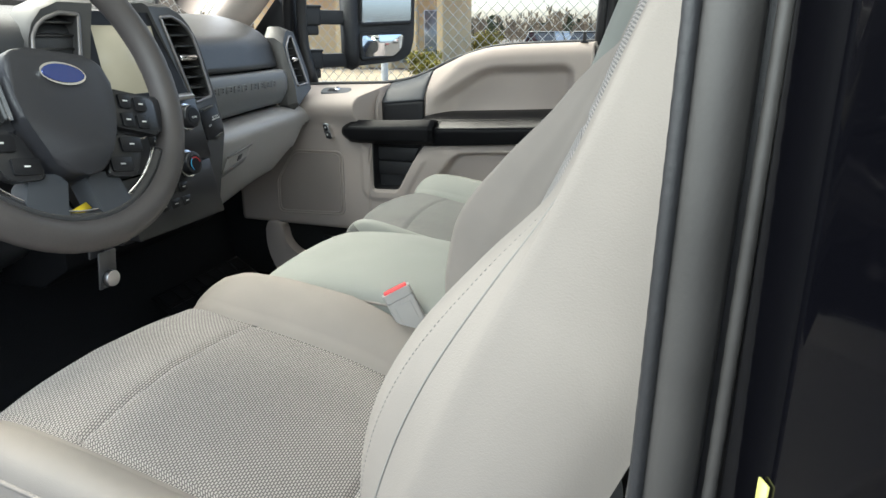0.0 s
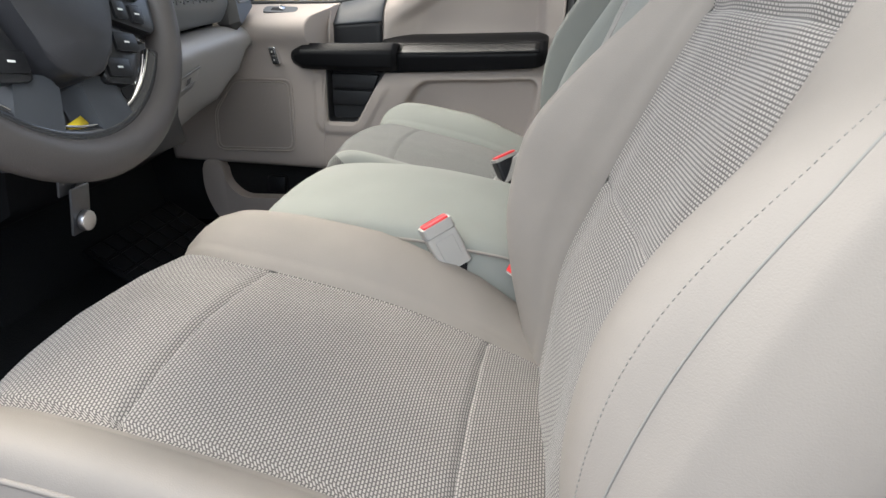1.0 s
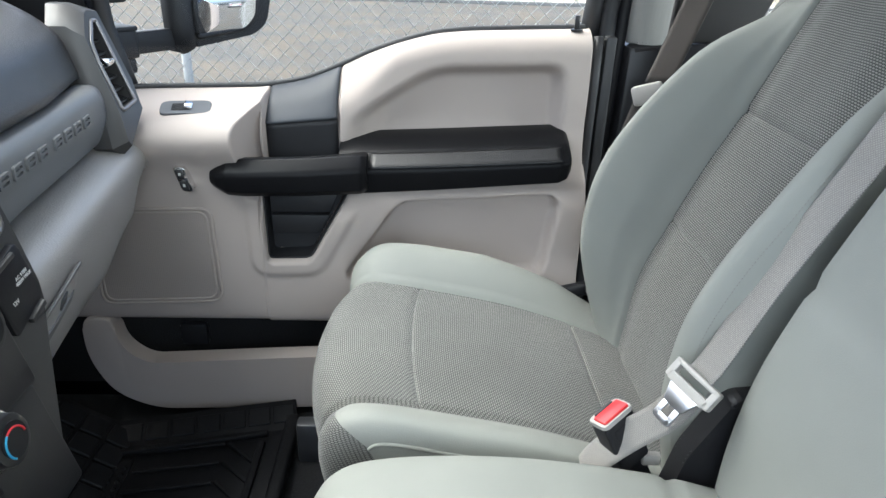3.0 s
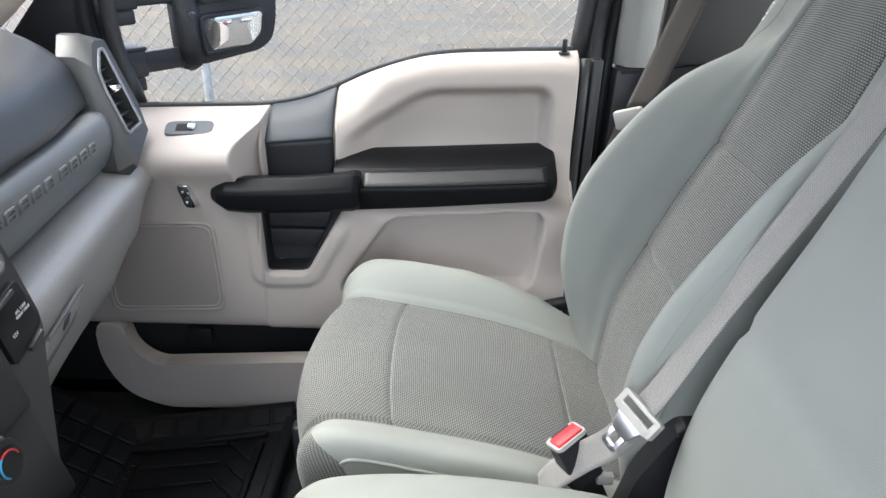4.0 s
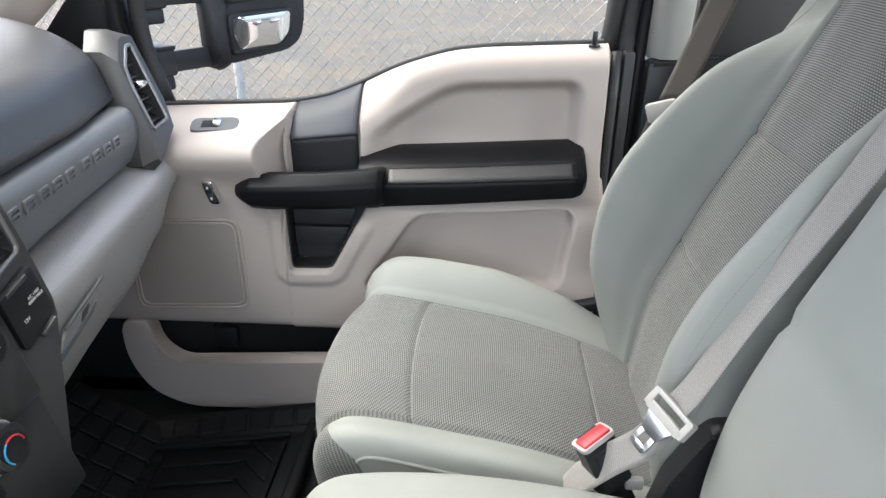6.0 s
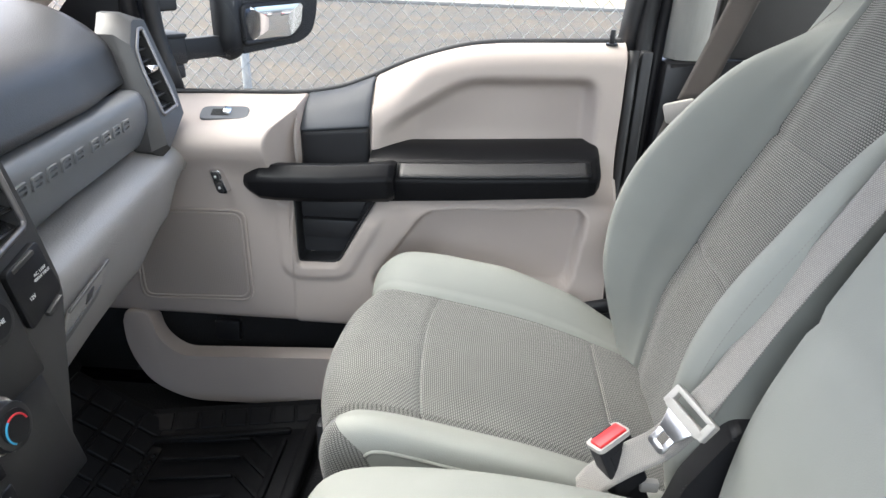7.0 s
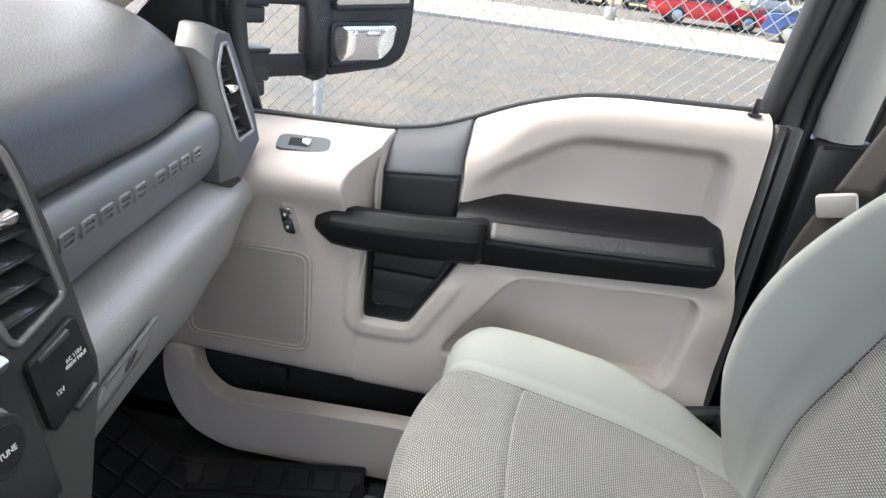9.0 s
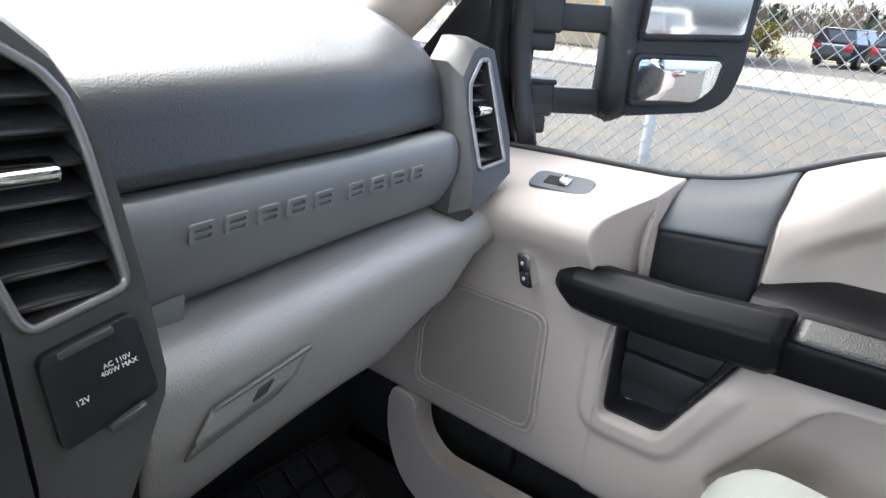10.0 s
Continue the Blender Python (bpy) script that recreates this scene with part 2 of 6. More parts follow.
def prism_bm(poly, a0, a1, axis="y", bevel=0.0, seg=2, bm=None, top_scale=None):
    """A prism over a polygon. axis y: poly is (x, z); x: (y, z); z: (x, y)."""
    bm = bm or bmesh.new()
    place = {"y": lambda p, a: (p[0], a, p[1]), "x": lambda p, a: (a, p[0], p[1]), "z": lambda p, a: (p[0], p[1], a)}[axis]
    c = np.mean(poly, axis=0)
    poly2 = [tuple(c + (np.array(p) - c) * (top_scale or 1)) for p in poly]
    v0 = [bm.verts.new(place(p, a0)) for p in poly]
    v1 = [bm.verts.new(place(p, a1)) for p in poly2]
    n = len(poly)
    fs = [bm.faces.new(v0), bm.faces.new(v1[::-1])]
    for i in range(n):
        fs.append(bm.faces.new((v0[i], v0[(i + 1) % n], v1[(i + 1) % n], v1[i])))
    if bevel:
        es = list({e for f in fs for e in f.edges})
        bmesh.ops.bevel(bm, geom=es, offset=bevel, segments=seg, affect="EDGES", profile=0.5)
    return bm


def cyl_bm(r, h, m=None, seg=24, r2=None, bevel=0.0, bm=None):
    bm = bm or bmesh.new()
    q = bmesh.ops.create_cone(bm, cap_ends=True, segments=seg, radius1=r, radius2=r if r2 is None else r2, depth=h, matrix=m or Matrix())
    if bevel:
        es = [e for e in {e for v in q["verts"] for e in v.link_edges} if any(len(f.verts) > 4 for f in e.link_faces)]
        bmesh.ops.bevel(bm, geom=es, offset=bevel, segments=2, affect="EDGES", profile=0.5)
    return bm


def round_poly(poly, r, n=5):
    """A polygon with its corners rounded."""
    p = [np.array(q, float) for q in poly]
    out = []
    for i in range(len(p)):
        a, b, c = p[i - 1], p[i], p[(i + 1) % len(p)]
        da, dc = a - b, c - b
        la, lc = np.linalg.norm(da), np.linalg.norm(dc)
        rr = min(r, la * 0.45, lc * 0.45)
        s, e = b + da / la * rr, b + dc / lc * rr
        for t in np.linspace(0, 1, n):
            out.append(tuple((1 - t) ** 2 * s + 2 * t * (1 - t) * b + t * t * e))
    return out


def table(x, xs, ys):
    return np.interp(x, xs, ys)


def smooth_table(x, pts):
    p = spline(pts, 200)
    return np.interp(x, p[:, 0], p[:, 1])


# ---- cab shell ----
FLOOR_Z, GROUND_Z = 0.03, -0.75


def structure(name, bm, mat, label, category):
    return tagged(part(name, bm, mat), label, category, kind="structure")


structure("ground", box_bm((400, 400, 0.2), (0, 60, GROUND_Z - 0.1)), ASPHALT, "worn grey asphalt of a parking lot", "ground")
structure("floor", box_bm((2.9, 1.66, 0.06), (0.2, 0, FLOOR_Z - 0.03), 0.01), CARPET, "dark carpeted cab floor under rubber mats", "floor")
structure("wall_front", prism_bm([(-1.25, 0.0), (-1.05, 0.0), (-1.15, 0.45), (-1.15, 0.80), (-1.25, 0.80)], -0.83, 0.83), CARPET,
          "dark firewall behind the dashboard", "wall")
# rear wall and header stay out of view; they close the cab for its light
structure("wall_rear", box_bm((0.06, 1.66, 0.80), (1.68, 0, 0.40), 0.01), HEADLINER, "beige rear wall of the cab", "wall")
structure("wall_rear_header", box_bm((0.06, 1.66, 0.19), (1.68, 0, 1.295), 0.01), HEADLINER, "beige header over the rear window", "wall")
rw = part("window_rear", box_bm((0.006, 1.62, 0.40), (1.69, 0, 1.0)), GLASS)
tagged(rw, "clear rear window of the cab", "window", kind="structure")
rw.visible_shadow = False
# roof out of view, there to block and bounce the light inside
structure("ceiling", prism_bm([(-0.55, 1.345), (-0.36, 1.395), (0.3, 1.43), (1.68, 1.39), (1.70, 1.45), (0.3, 1.49), (-0.40, 1.455), (-0.60, 1.38)], -0.80, 0.80, bevel=0.006),
          HEADLINER, "beige cloth headliner of the cab", "ceiling")
for side, nm in ((1, "passenger"), (-1, "driver")):
    # roof rail, A-pillar, sills
    tube("trim_roof_rail", [(-0.53, side * 0.745, 1.355), (0.1, side * 0.765, 1.42), (1.0, side * 0.765, 1.41), (1.68, side * 0.76, 1.38)], 0.05, HEADLINER, sides=10, n=16)
    ob = tube("trim_a_pillar", [(-1.12, side * 0.86, 0.80), (-0.95, side * 0.835, 0.93), (-0.72, side * 0.785, 1.15), (-0.53, side * 0.745, 1.36)], 0.05, BEIGE, sides=12, n=14)
    structure("wall_sill", box_bm((2.9, 0.12, 0.10), (0.2, side * 0.84, 0.0), 0.02), PAINT, "black painted door sill", "sill")
for ob in bpy.data.objects:
    if ob.name.startswith("trim_roof"):
        tagged(ob, "beige roof rail trim along the headliner", "trim", kind="structure")
    if ob.name.startswith("trim_a"):
        tagged(ob, "beige moulded windscreen pillar trim", "trim", kind="structure")

ws = surface("window_windscreen", np.array([[(-1.20 + 0.66 * t, y, 0.83 + 0.53 * t + 0.03 * (1 - (y / 0.8) ** 2)) for y in np.linspace(-0.80, 0.80, 13)] for t in np.linspace(0, 1, 7)]), GLASS)
tagged(ws, "clear curved windscreen", "window", kind="structure")
ws.visible_shadow = False


# ---- seats ----
def cross_section(pts):
    return spline(pts, 241)


class SidedAmp:
    """A bolster height along u that differs between the two sides."""
    def __init__(self, left, right):
        self.left, self.right = left, right

    def __call__(self, u):
        return self.left(u)

    def sided(self, u, v):
        return np.where((v < 0)[None], self.left(u)[:, None], self.right(u)[:, None])


def seat_sheet(u, v, path, spine, cross, width, amp, seams, y0, round_nose=0.0):
    """Points of a seat surface: u along the path, v across (-1..1). seams(u, y) pulls the cover in."""
    u, v = np.asarray(u), np.asarray(v)
    p, q = spline(path, u), spline(spine, u)
    n = len(cross) - 1
    av = np.abs(v) * n
    y = np.interp(av, np.arange(n + 1), cross[:, 0])
    s = np.interp(av, np.arange(n + 1), cross[:, 1])
    k = np.clip((np.abs(v) - 0.5) / 0.5, 0, 1)
    w, a = width(u)[:, None], amp(u)[:, None] if amp(u).ndim == 1 else amp(u)
    if isinstance(amp, SidedAmp):
        a = amp.sided(u, v)
    ss = np.where(s[None] < 0, s[None] * a, s[None] * np.ones_like(a))
    ss = ss + seams(u[:, None], (y * np.sign(v))[None])
    yy = (y * np.sign(v))[None] * w
    xz = p[:, None] + (q - p)[:, None] * ss[..., None]
    if round_nose:
        ahead = np.clip((-0.12 - xz[..., 0]) / 0.25, 0, 1) ** 2
        xz[..., 0] += round_nose * ahead * (np.abs(yy) / 0.25) ** 2.5
    return np.stack([xz[..., 0], y0 + yy, xz[..., 1]], -1)


def near(path, axis, value, lo=0.0, hi=1.0):
    """The share of the path's length at which a coordinate takes a value."""
    t = np.linspace(0, 1, 800)
    p = spline(path, t)[:, axis]
    ok = (t >= lo) & (t <= hi)
    return t[ok][np.argmin(np.abs(p[ok] - value))]


def dips(x, at, w=0.006):
    return np.exp(-(((x - at) / w) ** 2))


def cluster(a, b, n, fine=0.01):
    """Samples from a to b, closer together at both ends."""
    t = np.linspace(0, 1, n)
    extra = np.array([0.15, 0.35, 0.6, 1.0]) * fine
    return np.unique(np.concatenate([a + (b - a) * t, a + np.sign(b - a) * extra, b - np.sign(b - a) * extra]))[::1 if b > a else -1]


CUSHION_PATH = [(-0.335, 0.17), (-0.378, 0.25), (-0.398, 0.33), (-0.396, 0.385), (-0.372, 0.415), (-0.33, 0.424), (-0.24, 0.415), (-0.1, 0.388),
                (0.0, 0.358), (0.06, 0.335), (0.13, 0.31), (0.22, 0.30)]
CUSHION_SPINE = [(-0.30, 0.17), (-0.305, 0.22), (-0.31, 0.27), (-0.305, 0.30), (-0.285, 0.30), (-0.26, 0.30), (-0.2, 0.29), (-0.09, 0.27),
                 (0.0, 0.25), (0.06, 0.235), (0.13, 0.22), (0.22, 0.21)]
CUSHION_CROSS = cross_section([(0, -0.05), (0.08, -0.03), (0.155, 0.01), (0.175, -0.06), (0.196, -0.14), (0.214, -0.17), (0.227, -0.04), (0.233, 0.28), (0.233, 0.62), (0.226, 0.98)])
BACK_PATH = [(0.10, 0.28), (0.110, 0.36), (0.122, 0.454), (0.150, 0.53), (0.190, 0.63), (0.235, 0.73), (0.270, 0.82), (0.302, 0.90), (0.328, 0.955),
             (0.375, 0.985), (0.43, 0.975), (0.455, 0.93), (0.44, 0.80), (0.395, 0.62), (0.345, 0.45), (0.31, 0.30)]
BACK_SPINE = [(0.215, 0.28), (0.225, 0.36), (0.238, 0.454), (0.262, 0.52), (0.302, 0.62), (0.345, 0.71), (0.368, 0.80), (0.382, 0.87), (0.388, 0.905),
              (0.392, 0.915), (0.395, 0.905), (0.39, 0.88), (0.368, 0.78), (0.322, 0.60), (0.278, 0.45), (0.25, 0.30)]
BACK_CROSS = cross_section([(0, 0.02), (0.07, 0.0), (0.135, 0.02), (0.158, -0.5), (0.182, -0.97), (0.204, -0.85), (0.225, -0.35), (0.243, 0.08), (0.256, 0.38), (0.264, 0.70), (0.262, 0.98)])


def edge_v(cross, y):
    """The v at which a cross section first reaches y."""
    return float(np.argmax(cross[:, 0] >= y)) / (len(cross) - 1)


def spread_back(co, y0):
    """The driver's backrest: its woven panel reaches further towards the middle of the cab."""
    co[:, 1] += table(co[:, 1] - y0, [-0.264, -0.205, -0.135, 0, 0.135, 0.264], [0, 0, 0.032, 0, 0.052, 0.025])
    return co


def spread_cushion(co, y0, own):
    """A broad soft bolster on the side away from the buckle, flaring at the nose; own: the driver's squarer nose."""
    off = co[:, 1] - y0
    high = np.clip((co[:, 2] - 0.27) / 0.10, 0, 1)
    lift = table(co[:, 0], [-0.42, -0.33, -0.22, -0.12, 0.02, 0.10], [0.0, 0.010, 0.024, 0.030, 0.018, 0.0])
    k = table(off, [0.155, 0.185, 0.215, 0.233], [0, 0.65, 1, 0.8])
    flare = np.clip((-0.27 - co[:, 0]) / 0.12, 0, 1) ** 1.5
    co[:, 2] += lift * k * high
    co[:, 1] += table(off, [-0.2, 0, 0.155, 0.2, 0.235], [0.008 * own, 0.008 * own, 0.008 * own, 0.010 + 0.016 * own, 0.020 + 0.022 * own]) + 0.030 * flare * table(off, [0.05, 0.155, 0.2, 0.235], [0, 1, 0.7, 0])
    co[:, 0] += 0.075 * own * np.clip((off - 0.14) / 0.095, 0, 1) ** 2 * np.clip((-0.22 - co[:, 0]) / 0.18, 0, 1)
    return co


# worn: the driver's seat, which takes its own backrest and cushion shape
def build_seat(y0, left, right, dx, yaw, nose_ends, cloth, weave, nose_r, nose_cut=0.0, worn=False):
    seat = empty("front_seat", (-0.05, y0, FLOOR_Z))
    one = lambda u: np.ones_like(u)
    # cushion
    nose = near(CUSHION_PATH, 0, -0.395, 0, 0.4)
    s1, s2 = near(CUSHION_PATH, 0, -0.245, 0.35, 1), near(CUSHION_PATH, 0, 0.03, 0.35, 1)
    cw = lambda u: 0.95 + 0.05 * np.clip(u / 0.25, 0, 1)

    def c_seams(u, y):
        inside = np.clip((0.160 - np.abs(y)) / 0.004, 0, 1)
        return 0.05 * dips(np.abs(y), 0.155, 0.004) + inside * 0.035 * (dips(u, s1, 0.004) + dips(u, s2, 0.004))

    def sheet(nm, us, vs, mat, parent, label=""):
        return surface(nm, seat_sheet(us, vs, CUSHION_PATH, CUSHION_SPINE, CUSHION_CROSS, cw, one, c_seams, y0, nose_r), mat, parent, label)

    vi = edge_v(CUSHION_CROSS, 0.155)
    v_in = cluster(-vi, vi, 40, 0.02)
    vp = edge_v(CUSHION_CROSS, 0.2295)
    for nm, a, b in (("cushion_front_panel", 0.0, s1), ("cushion_centre_panel", s1, s2), ("cushion_rear_panel", s2, 1.0)):
        sheet(nm, cluster(a, b, 30, 0.02), v_in, weave, seat, "two-tone woven grey cloth panel")
    for sg in (-1, 1):
        ub = 0.0 if nose_ends[(sg + 1) // 2] < -0.5 else near(CUSHION_PATH, 0, nose_ends[(sg + 1) // 2], 0.2, 1)
        if ub:
            sheet("cushion_corner", cluster(0, ub, 40, 0.01), sg * cluster(vi, 1.0, 40, 0.02), weave, seat, "two-tone woven grey cloth corner")
        b = sheet("cushion_bolster", cluster(ub, 1, 60), sg * cluster(vi, 1.0, 40, 0.02), cloth, seat, "smooth grey cloth side bolster")
        g = seat_sheet(np.linspace(max(0.16, ub), 0.97, 60), np.array([sg * vp]), CUSHION_PATH, CUSHION_SPINE, CUSHION_CROSS, cw, one, c_seams, y0, nose_r)[:, 0]
        tube("piping", g, 0.0028, cloth, b, sides=6)
    # backrest
    top = near(BACK_PATH, 0, 0.365, 0.3, 0.8)
    zt = np.linspace(0, 1, 300)
    zz = spline(BACK_PATH, zt)[:, 1]
    b1, b2 = near(BACK_PATH, 1, 0.735, 0, top), near(BACK_PATH, 1, 0.555, 0, top)

    def bw(u):
        z = np.interp(u, zt, zz)
        return table(z, [0.28, 0.36, 0.5, 0.66, 0.78, 0.88, 0.95, 0.99], [0.90, 0.96, 1.0, 0.99, 0.93, 0.84, 0.76, 0.70])

    def bulge(pts):
        def height(u):
            d = np.linalg.norm(spline(BACK_SPINE, u) - spline(BACK_PATH, u), axis=1)
            z = np.interp(u, zt, zz)
            h = (spline(BACK_PATH, u)[:, 0] - smooth_table(z, pts)) / d / 0.97
            return np.where(u < top, h * (1 - np.clip((z - 0.90) / 0.06, 0, 1)), 0.0)
        return height

    ba = SidedAmp(bulge(left), bulge(right))
    vi = edge_v(BACK_CROSS, 0.135)
    v_in = cluster(-vi, vi, 40, 0.02)

    def b_seams(u, y):
        inside = np.clip((0.14 - np.abs(y)) / 0.004, 0, 1) * (u < top)
        return 0.09 * dips(np.abs(y), 0.135, 0.004) + inside * (0.045 * dips(u, b1, 0.004) + 0.025 * dips(u, b2, 0.003))

    def bsheet(nm, us, vs, mat, parent, label=""):
        return surface(nm, seat_sheet(us, vs, BACK_PATH, BACK_SPINE, BACK_CROSS, bw, ba, b_seams, y0), mat, parent, label)

    for nm, a, b in (("backrest_lower_panel", 0.0, b2), ("backrest_centre_panel", b2, b1), ("backrest_upper_panel", b1, top)):
        bsheet(nm, cluster(a, b, 30, 0.015), v_in, weave, seat, "two-tone woven grey cloth panel")
    bsheet("backrest_rear_cover", cluster(top, 1.0, 24), v_in, cloth, seat)
    for sg in (-1, 1):
        b = bsheet("backrest_bolster", cluster(0, 1, 90), sg * cluster(vi, 1.0, 50, 0.02), cloth, seat, "smooth grey cloth backrest bolster with seams")
        us = np.linspace(0.02, top * 0.93, 90)
        for vv, r, m in ((edge_v(BACK_CROSS, 0.207), 0.0011, RUBBER), (edge_v(BACK_CROSS, 0.2215), 0.0009, SEAM)):
            g = seat_sheet(us, np.array([sg * vv]), BACK_PATH, BACK_SPINE, BACK_CROSS, bw, ba, b_seams, y0)[:, 0]
            if m is RUBBER:
                st = bmesh.new()
                fine = spline(g, 480)
                for i in range(0, 476, 3):
                    a, c = Vector(fine[i]), Vector(fine[i + 2])
                    d = c - a
                    box_bm((d.length * 0.75, 0.0005, 0.0006), (a + c) / 2, 0, rot=d.to_track_quat("X", "Z").to_matrix().to_4x4(), bm=st)
                part("stitching", st, SEAM, b, "dark stitched seam")
            else:
                tube("piping", g, r, m, b, sides=6)
    # headrest on two posts
    hb = bmesh.new()
    box_bm((0.105, 0.27, 0.17), (0.385, y0, 1.045), 0.045, 5, rot=pose(0, 0, 0, 0, 10, 0), bm=hb)
    hr = part("headrest", hb, cloth, seat, "rounded grey cloth headrest", angle=80)
    for sg in (-1, 1):
        tube("headrest_post", [(0.365, y0 + sg * 0.06, 0.93), (0.38, y0 + sg * 0.06, 1.0)], 0.006, STEEL, hr)
    # frame under the cushion
    part("seat_base", box_bm((0.46, 0.42, 0.14), (-0.03, y0, 0.19), 0.02), BLACK, seat, "black plastic seat base")
    for sx in (-0.25, 0.2):
        for sg in (-1, 1):
            part("seat_foot", box_bm((0.05, 0.03, 0.11), (sx, y0 + sg * 0.18, FLOOR_Z + 0.085), 0.004), BLACK, seat)
    turn = Matrix.Translation((0.25 + dx, y0, 0)) @ pose(0, 0, 0, 0, 0, yaw) @ Matrix.Translation((-0.25, -y0, 0))
    for ob in seat.children_recursive:
        back = any(k in (ob.name + ob.parent.name) for k in ("backrest", "headrest"))
        if ob.name.split(".")[0] in ("seat_base", "seat_foot", "headrest", "headrest_post"):
            continue
        if back and not worn:
            continue
        co = np.empty(len(ob.data.vertices) * 3)
        ob.data.vertices.foreach_get("co", co)
        co = co.reshape(-1, 3)
        ob.data.vertices.foreach_set("co", spread_back(co, y0).ravel() if back else spread_cushion(co, y0, 1.0 if worn else 0.0).ravel())
    for ob in seat.children_recursive:
        back_part = any(k in (ob.name + ob.parent.name) for k in ("backrest", "headrest"))
        ob.data.transform(turn if back_part else Matrix.Translation((dx, 0, 0)))
        if nose_cut and not back_part:
            for v in ob.data.vertices:
                v.co.x += nose_cut * max(0.0, (-0.20 - v.co.x) / 0.2)
    return seat


# how far forward each bolster stands at a height, before the seat is shifted
OUTER = [(0.28, 0.095), (0.32, 0.085), (0.428, 0.047), (0.483, 0.036), (0.559, 0.042), (0.633, 0.075), (0.751, 0.160), (0.835, 0.248), (0.905, 0.325), (1.0, 0.42)]
INNER = [(0.28, 0.095), (0.32, 0.090), (0.42, 0.065), (0.50, 0.062), (0.559, 0.075), (0.633, 0.110), (0.751, 0.185), (0.835, 0.255), (0.905, 0.315), (1.0, 0.40)]
D_LEFT = [(0.28, 0.11), (0.36, 0.105), (0.456, 0.094), (0.526, 0.100), (0.59, 0.128), (0.66, 0.180), (0.716, 0.228), (0.77, 0.268), (0.83, 0.315), (1.0, 0.43)]
D_RIGHT = [(0.28, 0.11), (0.36, 0.085), (0.46, 0.061), (0.52, 0.063), (0.57, 0.078), (0.64, 0.130), (0.706, 0.185), (0.765, 0.228), (0.853, 0.305), (1.0, 0.43)]
tagged(build_seat(0.422, INNER, OUTER, 0.0, 0.0, (-0.372, -0.9), CLOTH, WEAVE, 0.085, 0.020), "grey cloth passenger bucket seat with woven inserts", "car seat", "front seats")
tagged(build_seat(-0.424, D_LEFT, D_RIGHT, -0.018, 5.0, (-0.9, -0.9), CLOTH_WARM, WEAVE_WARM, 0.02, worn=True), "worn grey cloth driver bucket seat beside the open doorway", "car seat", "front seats")


